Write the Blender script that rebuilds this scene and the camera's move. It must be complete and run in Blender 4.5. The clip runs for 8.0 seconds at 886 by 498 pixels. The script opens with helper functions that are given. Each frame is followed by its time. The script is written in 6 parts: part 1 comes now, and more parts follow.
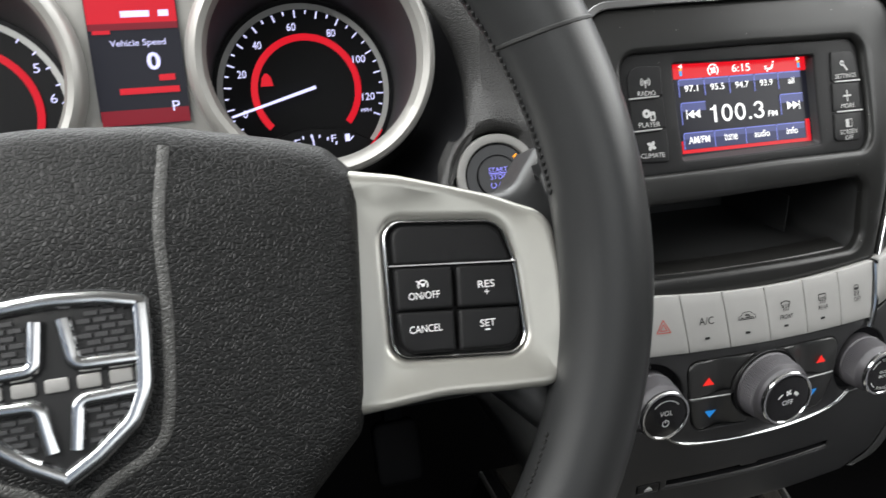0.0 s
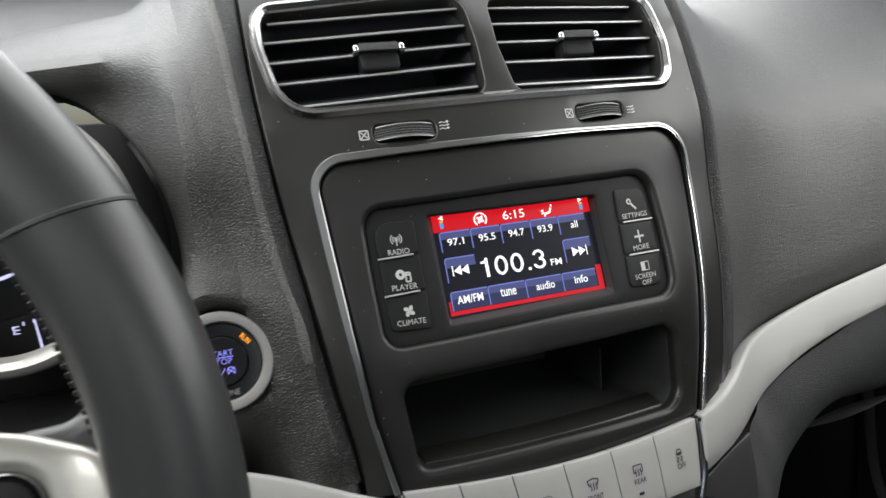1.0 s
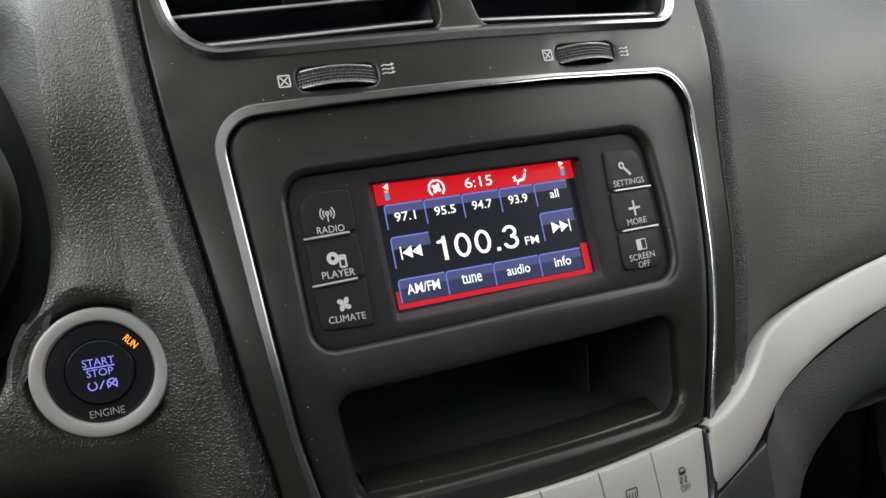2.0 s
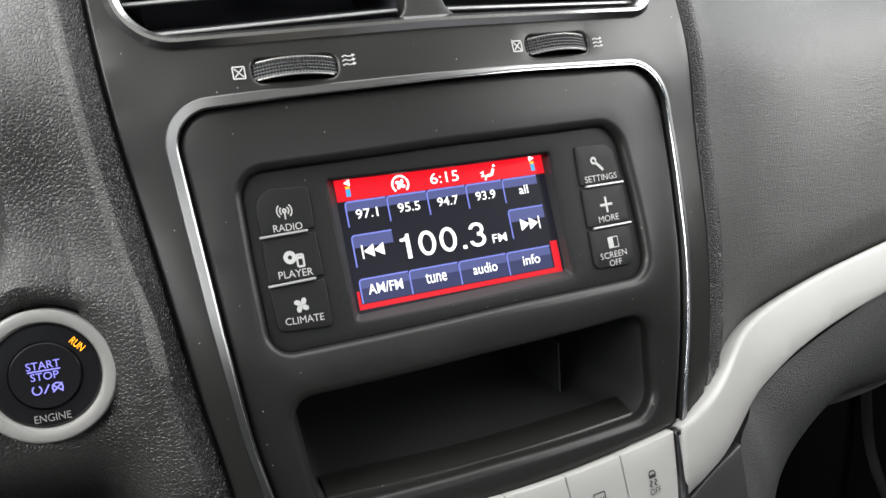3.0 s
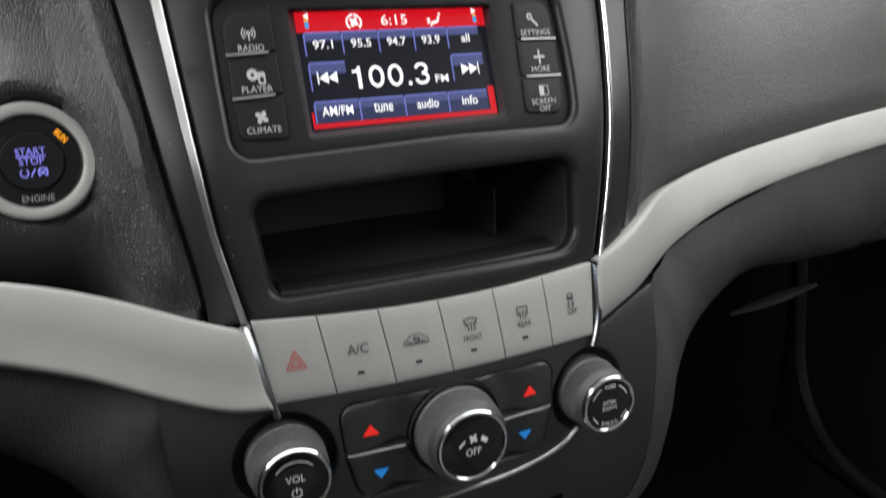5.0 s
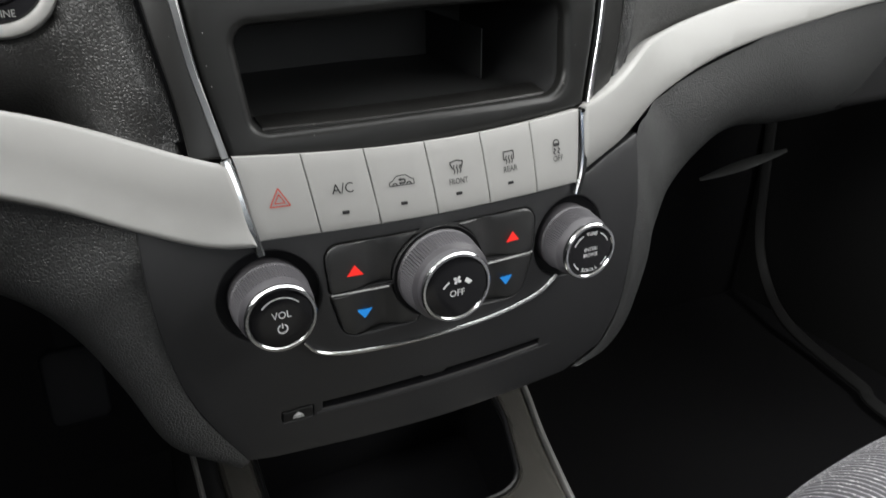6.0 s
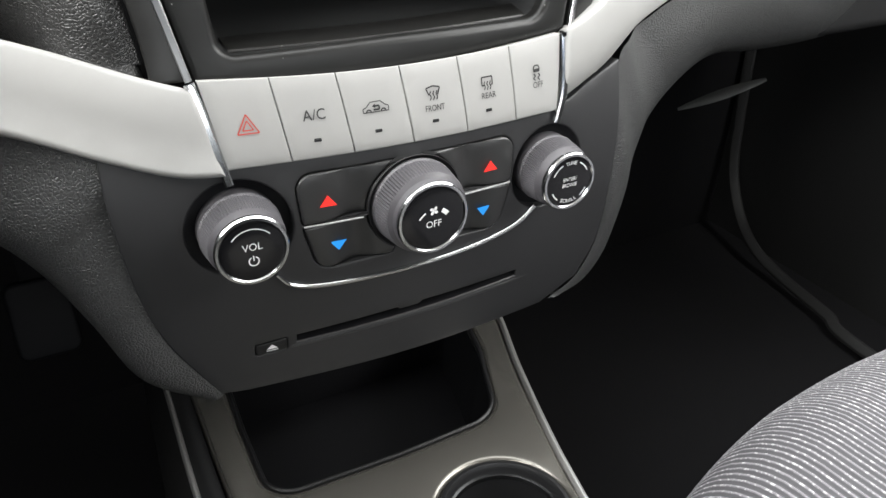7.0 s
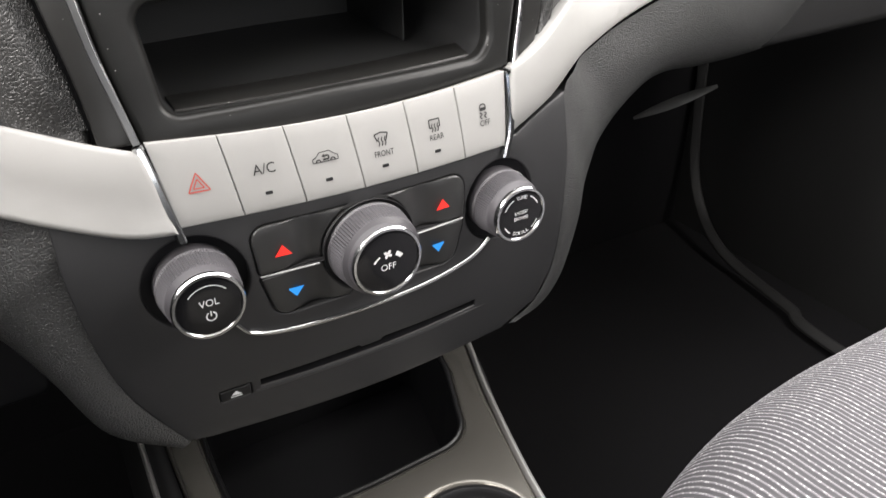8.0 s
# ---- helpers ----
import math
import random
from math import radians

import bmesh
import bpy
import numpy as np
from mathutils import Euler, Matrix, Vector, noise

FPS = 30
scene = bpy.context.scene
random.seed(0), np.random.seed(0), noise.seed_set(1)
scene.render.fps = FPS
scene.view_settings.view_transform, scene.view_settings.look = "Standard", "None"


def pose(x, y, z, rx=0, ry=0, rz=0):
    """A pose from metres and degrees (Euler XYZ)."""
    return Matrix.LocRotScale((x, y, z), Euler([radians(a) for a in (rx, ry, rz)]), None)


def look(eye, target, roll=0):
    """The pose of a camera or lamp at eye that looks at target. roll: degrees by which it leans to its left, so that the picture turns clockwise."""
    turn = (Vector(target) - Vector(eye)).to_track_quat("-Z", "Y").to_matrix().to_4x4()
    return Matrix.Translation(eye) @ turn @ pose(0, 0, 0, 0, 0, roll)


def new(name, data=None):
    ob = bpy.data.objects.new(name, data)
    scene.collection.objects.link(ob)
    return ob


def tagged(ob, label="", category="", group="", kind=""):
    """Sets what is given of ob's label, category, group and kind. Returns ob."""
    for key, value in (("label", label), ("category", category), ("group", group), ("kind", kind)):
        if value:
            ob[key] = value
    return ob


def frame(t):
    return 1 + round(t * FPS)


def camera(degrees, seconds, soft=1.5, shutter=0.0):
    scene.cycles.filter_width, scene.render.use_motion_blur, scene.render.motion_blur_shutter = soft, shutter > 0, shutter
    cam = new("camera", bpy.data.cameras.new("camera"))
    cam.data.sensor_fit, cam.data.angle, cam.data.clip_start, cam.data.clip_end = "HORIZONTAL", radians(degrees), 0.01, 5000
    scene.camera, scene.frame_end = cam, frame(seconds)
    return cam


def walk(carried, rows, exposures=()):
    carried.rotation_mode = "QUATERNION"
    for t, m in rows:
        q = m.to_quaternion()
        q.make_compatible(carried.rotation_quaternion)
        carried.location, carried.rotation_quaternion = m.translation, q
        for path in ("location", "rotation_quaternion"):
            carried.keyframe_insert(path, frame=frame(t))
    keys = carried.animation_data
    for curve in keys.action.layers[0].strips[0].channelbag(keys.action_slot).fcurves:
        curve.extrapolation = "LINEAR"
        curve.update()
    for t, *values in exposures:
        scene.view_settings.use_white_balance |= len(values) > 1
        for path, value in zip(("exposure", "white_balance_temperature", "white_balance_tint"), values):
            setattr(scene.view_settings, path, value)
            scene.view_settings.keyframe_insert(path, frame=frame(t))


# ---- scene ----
cam = camera(60.7, 8.0, shutter=0.25)
PATH = [
    (0, (-0.3130, -0.3912, 0.6825), (-0.0430, 0.5078, 0.3378), -1.64),
    (0.1, (-0.3079, -0.3918, 0.6807), (-0.0258, 0.5085, 0.3490), -1.94),
    (0.3, (-0.2880, -0.3980, 0.6880), (0.0090, 0.5075, 0.3845), -2.60),
    (0.5, (-0.2513, -0.4038, 0.6878), (0.0632, 0.5072, 0.4211), -3.39),
    (0.8, (-0.2034, -0.3889, 0.6874), (0.1409, 0.5256, 0.4749), -4.52),
    (1, (-0.1806, -0.3632, 0.6838), (0.1638, 0.5570, 0.4974), -4.57),
    (1.5, (-0.1344, -0.3040, 0.6717), (0.2023, 0.6169, 0.4754), -4.86),
    (1.7, (-0.1332, -0.3002, 0.6696), (0.2062, 0.6181, 0.4661), -4.97),
    (2.8, (-0.1299, -0.2889, 0.6641), (0.2194, 0.6151, 0.4173), -4.43),
    (3, (-0.1164, -0.2912, 0.6705), (0.2299, 0.6153, 0.4290), -4.60),
    (3.5, (-0.1209, -0.3087, 0.6738), (0.2241, 0.6030, 0.4510), -4.57),
    (4, (-0.1212, -0.3074, 0.6733), (0.2299, 0.6045, 0.4608), -4.28),
    (4.5, (-0.1283, -0.3204, 0.6660), (0.2290, 0.5877, 0.4475), -3.65),
    (4.8, (-0.1260, -0.3292, 0.6543), (0.2423, 0.5622, 0.3900), -2.49),
    (5, (-0.1283, -0.3481, 0.6199), (0.2442, 0.5346, 0.3333), -2.23),
    (5.2, (-0.1507, -0.3518, 0.6064), (0.2308, 0.5238, 0.3101), -1.90),
    (6.3, (-0.1364, -0.3404, 0.6032), (0.2522, 0.4389, 0.1117), 0.56),
    (6.5, (-0.1378, -0.3411, 0.6023), (0.2497, 0.4275, 0.0933), 0.66),
    (7, (-0.1364, -0.3347, 0.5991), (0.2663, 0.4178, 0.0780), 1.06),
    (7.5, (-0.1281, -0.3401, 0.6041), (0.2821, 0.4074, 0.0816), 0.35),
    (8, (-0.1260, -0.3361, 0.6199), (0.3042, 0.3998, 0.0970), -0.67),
]
walk(cam, [(t, look(eye, target, roll)) for t, eye, target, roll in PATH],
     [(0.0, 0.04, 6500, 10), (0.5, 0.13, 6500, 10), (0.8, 0.05, 6500, 10), (1.0, -0.29, 6500, 10), (1.5, -0.60, 6500, 10), (2.8, 0.22, 6500, 10), (3.5, 0.25, 6500, 10), (4.5, 0.04, 6500, 10), (5.0, -0.32, 6500, 10), (5.2, -0.24, 6500, 10), (6.3, 0.34, 6500, 10), (7.0, 0.80, 6500, 10), (7.5, 0.84, 6500, 11), (8.0, 0.84, 6750, 14)])

# ---------------------------------------------------------------- world and light
from mathutils.geometry import delaunay_2d_cdt

world = bpy.data.worlds.new("daylight")
scene.world = world
world.use_nodes = True
_sky = world.node_tree.nodes.new("ShaderNodeTexSky")
_sky.sky_type, _sky.sun_disc = "NISHITA", False
_sky.sun_elevation, _sky.sun_rotation = radians(50), radians(200)
world.node_tree.links.new(_sky.outputs[0], world.node_tree.nodes["Background"].inputs[0])
world.node_tree.nodes["Background"].inputs[1].default_value = 0.065


def window_light(name, at, to, w, h, watts, colour=(1, 1, 1)):
    """Soft daylight that comes in through one window opening."""
    data = bpy.data.lights.new(name, "AREA")
    data.shape, data.size, data.size_y, data.energy, data.color = "RECTANGLE", w, h, watts, colour
    ob = new(name, data)
    ob.matrix_world = look(at, to)
    return ob


window_light("windscreen_light", (0.0, 0.20, 1.055), (0.0, 0.008, 0.487), 1.35, 0.84, 22.5, (0.985, 1.0, 0.985))
window_light("driver_window_light", (-0.74, -0.20, 1.00), (-0.1, 0.0, 0.52), 1.0, 0.38, 15.5, (1.0, 1.0, 0.97))
window_light("passenger_window_light", (0.74, -0.35, 0.98), (0.0, -0.2, 0.40), 1.0, 0.40, 10.2, (1.0, 1.0, 0.97))
window_light("rear_window_light", (0.0, -1.75, 0.98), (0.0, 0.0, 0.5), 1.2, 0.42, 4.0, (1.0, 1.0, 0.97))


# ---------------------------------------------------------------- materials
def mat(name, colour, rough=0.5, metal=0.0, grain=0.0, size=400.0, bump=0.0, cells=0.0, cell_size=600.0, emit=None, strength=1.0,
        stain=0.12, coat=0.0, spec=0.5, bump_dist=0.0004, dust=0.0, wrinkle=0.0):
    """A procedural surface: colour with fine grain and broad wear, relief from grain or leather cells."""
    m = bpy.data.materials.new(name)
    m.use_nodes = True
    nt = m.node_tree
    b = nt.nodes["Principled BSDF"]
    b.inputs["Metallic"].default_value = metal
    b.inputs["Specular IOR Level"].default_value = spec
    b.inputs["Coat Weight"].default_value = coat
    b.inputs["Coat Roughness"].default_value = 0.12
    if emit:
        b.inputs["Base Color"].default_value = (0.01, 0.01, 0.012, 1)
        b.inputs["Roughness"].default_value = rough
        b.inputs["Specular IOR Level"].default_value = 0.12
        b.inputs["Emission Color"].default_value = (*emit, 1)
        b.inputs["Emission Strength"].default_value = strength
        return m
    co = nt.nodes.new("ShaderNodeTexCoord")
    fine = nt.nodes.new("ShaderNodeTexNoise")
    fine.inputs["Scale"].default_value, fine.inputs["Detail"].default_value = size, 4
    broad = nt.nodes.new("ShaderNodeTexNoise")
    broad.inputs["Scale"].default_value, broad.inputs["Detail"].default_value = 14.0, 5
    for n in (fine, broad):
        nt.links.new(co.outputs["Object"], n.inputs["Vector"])
    add = nt.nodes.new("ShaderNodeMath")
    add.operation = "MULTIPLY_ADD"
    add.inputs[1].default_value = grain
    nt.links.new(fine.outputs["Fac"], add.inputs[0])
    wear = nt.nodes.new("ShaderNodeMath")
    wear.operation = "MULTIPLY_ADD"
    wear.inputs[1].default_value, wear.inputs[2].default_value = stain, 1.0 - 0.5 * stain - 0.5 * grain
    nt.links.new(broad.outputs["Fac"], wear.inputs[0])
    nt.links.new(wear.outputs[0], add.inputs[2])
    tint = nt.nodes.new("ShaderNodeVectorMath")
    tint.operation = "SCALE"
    tint.inputs[0].default_value = colour
    nt.links.new(add.outputs[0], tint.inputs["Scale"])
    if dust:
        sp = nt.nodes.new("ShaderNodeTexVoronoi")
        sp.inputs["Scale"].default_value = 150.0
        nt.links.new(co.outputs["Object"], sp.inputs["Vector"])
        near = nt.nodes.new("ShaderNodeMapRange")
        near.inputs[1].default_value, near.inputs[2].default_value, near.inputs[3].default_value, near.inputs[4].default_value = 0.020, 0.050, 0.60 * dust, 0.0
        nt.links.new(sp.outputs["Distance"], near.inputs[0])
        speck = nt.nodes.new("ShaderNodeMixRGB")
        speck.inputs[2].default_value = (0.55, 0.55, 0.53, 1)
        nt.links.new(near.outputs[0], speck.inputs[0])
        nt.links.new(tint.outputs[0], speck.inputs[1])
        nt.links.new(speck.outputs[0], b.inputs["Base Color"])
    else:
        nt.links.new(tint.outputs[0], b.inputs["Base Color"])
    r = nt.nodes.new("ShaderNodeMath")
    r.operation = "MULTIPLY_ADD"
    r.inputs[1].default_value, r.inputs[2].default_value = 0.14, rough - 0.07
    nt.links.new(broad.outputs["Fac"], r.inputs[0])
    nt.links.new(r.outputs[0], b.inputs["Roughness"])
    if bump or cells:
        bp = nt.nodes.new("ShaderNodeBump")
        bp.inputs["Distance"].default_value = bump_dist
        bp.inputs["Strength"].default_value = max(bump, cells)
        if cells:
            warp = nt.nodes.new("ShaderNodeVectorMath")
            warp.operation = "MULTIPLY_ADD"
            nz = nt.nodes.new("ShaderNodeTexNoise")
            nz.inputs["Scale"].default_value = cell_size * 0.35
            nt.links.new(co.outputs["Object"], nz.inputs["Vector"])
            warp.inputs[1].default_value = (0.35 / cell_size,) * 3
            nt.links.new(nz.outputs["Color"], warp.inputs[0])
            nt.links.new(co.outputs["Object"], warp.inputs[2])
            vo = nt.nodes.new("ShaderNodeTexVoronoi")
            vo.feature = "DISTANCE_TO_EDGE"
            vo.inputs["Scale"].default_value = cell_size
            nt.links.new(warp.outputs[0], vo.inputs["Vector"])
            pebble = nt.nodes.new("ShaderNodeMapRange")
            pebble.interpolation_type = "SMOOTHSTEP"
            pebble.inputs[1].default_value, pebble.inputs[2].default_value = 0.0, 0.23
            nt.links.new(vo.outputs["Distance"], pebble.inputs[0])
            mix = nt.nodes.new("ShaderNodeMath")
            mix.operation = "MULTIPLY_ADD"
            mix.inputs[1].default_value = 1.0
            nt.links.new(pebble.outputs[0], mix.inputs[0])
            half = nt.nodes.new("ShaderNodeMath")
            half.operation = "MULTIPLY"
            half.inputs[1].default_value = 0.25
            nt.links.new(fine.outputs["Fac"], half.inputs[0])
            nt.links.new(half.outputs[0], mix.inputs[2])
            relief = mix
            if wrinkle:
                stretch = nt.nodes.new("ShaderNodeVectorMath")
                stretch.operation = "MULTIPLY"
                stretch.inputs[1].default_value = (70.0, 70.0, 190.0)
                nt.links.new(co.outputs["Object"], stretch.inputs[0])
                fold = nt.nodes.new("ShaderNodeTexNoise")
                fold.inputs["Scale"].default_value, fold.inputs["Detail"].default_value, fold.inputs["Distortion"].default_value = 1.0, 3, 1.2
                nt.links.new(stretch.outputs[0], fold.inputs["Vector"])
                relief = nt.nodes.new("ShaderNodeMath")
                relief.operation = "MULTIPLY_ADD"
                relief.inputs[1].default_value = wrinkle
                nt.links.new(fold.outputs["Fac"], relief.inputs[0])
                nt.links.new(mix.outputs[0], relief.inputs[2])
            nt.links.new(relief.outputs[0], bp.inputs["Height"])
        else:
            nt.links.new(fine.outputs["Fac"], bp.inputs["Height"])
        nt.links.new(bp.outputs["Normal"], b.inputs["Normal"])
    return m


LEATHER = mat("black_leather_vinyl", (0.0225, 0.0222, 0.0218), 0.40, grain=0.3, size=900, cells=0.85, cell_size=640, bump_dist=0.00022, spec=0.42, wrinkle=0.3)
KNEE = mat("fine_leather_vinyl", (0.039, 0.0395, 0.0395), 0.44, grain=0.35, size=1200, cells=0.9, cell_size=640, bump_dist=0.00028, wrinkle=0.5)
SOFT = mat("fine_grained_vinyl", (0.039, 0.039, 0.0380), 0.42, grain=0.25, size=900, cells=0.6, cell_size=620, bump_dist=0.00026, wrinkle=2.2)
# The pads' vinyl, darkened for the shade on their turned-away edges.
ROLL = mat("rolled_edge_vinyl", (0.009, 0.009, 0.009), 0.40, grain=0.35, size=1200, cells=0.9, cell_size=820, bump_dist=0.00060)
HUB = mat("black_hub_vinyl", (0.006, 0.0062, 0.0062), 0.44, grain=0.3, size=900, cells=0.9, cell_size=680, bump_dist=0.00020, spec=0.24, wrinkle=0.5)
RIM = mat("smooth_black_leather", (0.019, 0.0195, 0.020), 0.38, grain=0.25, size=1500, bump=0.12)
PANEL = mat("charcoal_satin_plastic", (0.0145, 0.0142, 0.0136), 0.34, grain=0.25, size=2500, bump=0.10, dust=1.0, spec=0.38)
SURROUND = mat("dark_satin_plastic", (0.0108, 0.0108, 0.0104), 0.38, grain=0.2, size=2500, bump=0.08, dust=1.0, spec=0.30)
LOWER = mat("matt_charcoal_plastic", (0.0195, 0.0195, 0.0205), 0.46, grain=0.25, size=2500, bump=0.15)
BLACK = mat("black_plastic", (0.011, 0.011, 0.0115), 0.38, grain=0.2, size=2000, bump=0.05, spec=0.28)
GLOSS = mat("gloss_black_plastic", (0.008, 0.008, 0.009), 0.16, grain=0.1, size=600, spec=0.35)
DIAL = mat("matt_black_dial", (0.007, 0.007, 0.008), 0.6, grain=0.2, size=2000, spec=0.15)
CUBBY = mat("black_cubby_plastic", (0.022, 0.0223, 0.0226), 0.45, grain=0.3, size=1500, spec=0.3)
DEEP = mat("unlit_black_plastic", (0.018, 0.018, 0.0185), 0.8, grain=0.2, size=500, spec=0.15)
KEYM = mat("soft_black_key_plastic", (0.008, 0.008, 0.0085), 0.50, grain=0.2, size=2000, bump=0.06, spec=0.2)
FASCIA = mat("matt_black_fascia", (0.0085, 0.0085, 0.009), 0.55, grain=0.2, size=2000, bump=0.05, dust=0.6, spec=0.2)
TRIMLINE = mat("dark_satin_chrome", (0.27, 0.27, 0.272), 0.30, metal=1.0, grain=0.08, size=900, stain=0.1)
CHROME = mat("polished_chrome", (0.56, 0.57, 0.58), 0.17, metal=1.0, grain=0.05, size=300, stain=0.06)
SATIN = mat("satin_chrome", (0.42, 0.42, 0.424), 0.20, metal=1.0, grain=0.08, size=900, stain=0.1)
SILVER = mat("satin_silver_paint", (0.265, 0.261, 0.253), 0.55, metal=0.0, grain=0.06, size=3000, bump=0.03, stain=0.05)
SPOKE = mat("satin_nickel_paint", (0.38, 0.374, 0.345), 0.34, metal=0.65, grain=0.06, size=3000, bump=0.03, stain=0.05)
BEZEL = mat("dim_silver_paint", (0.235, 0.230, 0.218), 0.40, metal=0.40, grain=0.06, size=3000, stain=0.05)
RINGM = mat("brushed_silver_ring", (0.235, 0.231, 0.224), 0.40, metal=0.4, grain=0.1, size=2500, bump=0.05)
KNURL = mat("grey_knob_rubber", (0.058, 0.055, 0.060), 0.44, grain=0.2, size=1800, bump=0.08)
TEMPKEY = mat("satin_black_key", (0.020, 0.020, 0.020), 0.36, grain=0.2, size=2000, bump=0.04, spec=0.6)
DARK_RIB = mat("dark_ribbed_plastic", (0.026, 0.026, 0.027), 0.36, grain=0.2, size=1800)
CONSOLE = mat("brushed_graphite_plastic", (0.155, 0.148, 0.133), 0.25, metal=0.70, grain=0.12, size=2500, bump=0.05)
SLAT = mat("vent_slat_plastic", (0.016, 0.016, 0.019), 0.40, grain=0.2, size=1500, spec=0.4)
DUCT = mat("vent_duct_plastic", (0.034, 0.034, 0.041), 0.6, grain=0.2, size=1500, spec=0.3)
SLAT_EDGE = mat("vent_slat_lip", (0.36, 0.36, 0.36), 0.32, metal=0.4, grain=0.1, size=1500)
PRINT = mat("white_print", (0.75, 0.75, 0.75), 0.55)
KEY_PRINT = mat("dim_white_print", (0.38, 0.38, 0.375), 0.55)
GREY_PRINT = mat("grey_print", (0.42, 0.42, 0.41), 0.55)
FAINT_PRINT = mat("faint_grey_print", (0.16, 0.16, 0.155), 0.55)
DARK_PRINT = mat("dark_print", (0.008, 0.008, 0.008), 0.5)
RED_PRINT = mat("red_print", (0.40, 0.045, 0.03), 0.5)
RED_MARK = mat("red_lit_mark", (1, 0, 0), emit=(1.0, 0.03, 0.02), strength=0.9)
BLUE_MARK = mat("blue_lit_mark", (0, 0, 1), emit=(0.02, 0.25, 0.70), strength=0.85)
CARPET = mat("black_carpet", (0.0062, 0.0060, 0.0066), 0.95, grain=0.6, size=900, bump=0.8, spec=0.1)
TRIMD = mat("dark_trim_plastic", (0.014, 0.014, 0.014), 0.6, grain=0.3, size=1500, bump=0.2, spec=0.25)
HEADLINER = mat("grey_headliner_cloth", (0.42, 0.41, 0.39), 0.9, grain=0.2, size=700, bump=0.3)
STITCH = mat("dark_stitching", (0.012, 0.012, 0.012), 0.6)
GREY_LIP = mat("pale_grey_plastic", (0.065, 0.065, 0.062), 0.5, grain=0.1, size=1500)
# Paler than the pad: the sheen along its crest is in this colour.
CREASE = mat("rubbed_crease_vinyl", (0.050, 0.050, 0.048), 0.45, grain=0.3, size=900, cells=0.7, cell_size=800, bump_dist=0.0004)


def lit(name, rgb, strength=1.0, rough=0.25):
    return mat(name, rgb, rough, emit=rgb, strength=strength)


LCD_BACK = lit("lcd_dark", (0.005, 0.0055, 0.011), 1.0)
LCD_RED = lit("lcd_red", (0.74, 0.007, 0.016), 1.1)
LCD_WHITE = lit("lcd_white", (1.0, 1.0, 1.0), 1.6)
LCD_BLUE = lit("lcd_blue_line", (0.20, 0.24, 0.72), 1.2)
LCD_KEY = lit("lcd_key", (0.035, 0.042, 0.115), 1.1)
LCD_KEY2 = lit("lcd_key_light", (0.085, 0.10, 0.26), 1.1)
LCD_CYAN = lit("lcd_cyan", (0.05, 0.35, 0.75), 1.3)
LCD_YELLOW = lit("lcd_yellow", (0.95, 0.55, 0.05), 1.3)
GLOW_WHITE = lit("gauge_white", (0.62, 0.62, 0.95), 1.5)
GLOW_RED = lit("gauge_red", (0.74, 0.004, 0.018), 0.95)
DIM_RED = lit("dim_display_red", (0.22, 0.003, 0.012), 1.0)
GLOW_BLUE = lit("button_blue_glow", (0.28, 0.27, 0.95), 1.4)
GLOW_AMBER = lit("button_amber_glow", (1.0, 0.36, 0.01), 2.6)


# ---------------------------------------------------------------- mesh helpers
def thing(name, label, category, at, group="", kind=""):
    ob = new(name)
    ob.empty_display_size = 0.02
    ob.location = at
    return tagged(ob, label, category, group, kind)


def part(name, vf, material, parent=None, label="", sharp=38.0, weld=True):
    """One mesh of its own from (verts, faces) in world places, under a thing or a part."""
    verts, faces = vf
    me = bpy.data.meshes.new(name)
    me.from_pydata([tuple(v) for v in verts], [], faces)
    if weld:
        bm = bmesh.new()
        bm.from_mesh(me)
        bmesh.ops.remove_doubles(bm, verts=bm.verts, dist=2e-5)
        bmesh.ops.recalc_face_normals(bm, faces=bm.faces)
        bm.to_mesh(me)
        bm.free()
    me.materials.append(material)
    me.polygons.foreach_set("use_smooth", [True] * len(me.polygons))
    me.set_sharp_from_angle(angle=radians(sharp))
    ob = new(name, me)
    if parent:
        ob.parent = parent
        top = parent
        while top.parent:
            top = top.parent
        if parent == top:
            ob.matrix_parent_inverse = Matrix.Translation(-top.location)
    return tagged(ob, label)


def join(*many):
    verts, faces = [], []
    for v, f in many:
        a = len(verts)
        verts += [tuple(p) for p in v]
        faces += [tuple(a + i for i in q) for q in f]
    return verts, faces


C0 = 0.005  # the car's middle line
ZS = (0.20, 0.25, 0.33, 0.365, 0.415, 0.445, 0.478, 0.513, 0.58, 0.626, 0.672, 0.692, 0.74, 0.80, 0.86)
YS = (-0.005, -0.020, -0.038, -0.043, -0.0475, -0.047, -0.040, -0.029, -0.012, 0.001, 0.010, 0.017, 0.0385, 0.096, 0.175)


def curve(xs, ys):
    """A smooth curve through a few places."""
    xs, ys = np.array(xs, float), np.array(ys, float)
    slope = np.gradient(ys, xs)

    def at(x):
        x = min(max(x, xs[0]), xs[-1])
        i = min(int(np.searchsorted(xs, x, "right")) - 1, len(xs) - 2)
        h = xs[i + 1] - xs[i]
        t = (x - xs[i]) / h
        return float((2 * t**3 - 3 * t**2 + 1) * ys[i] + (t**3 - 2 * t**2 + t) * h * slope[i] + (3 * t**2 - 2 * t**3) * ys[i + 1] + (t**3 - t**2) * h * slope[i + 1])

    return at


profile = curve(ZS, YS)


def dash_y(x, z):
    u = (x - C0) ** 2
    return profile(z) + u / (1 + u / 0.03)


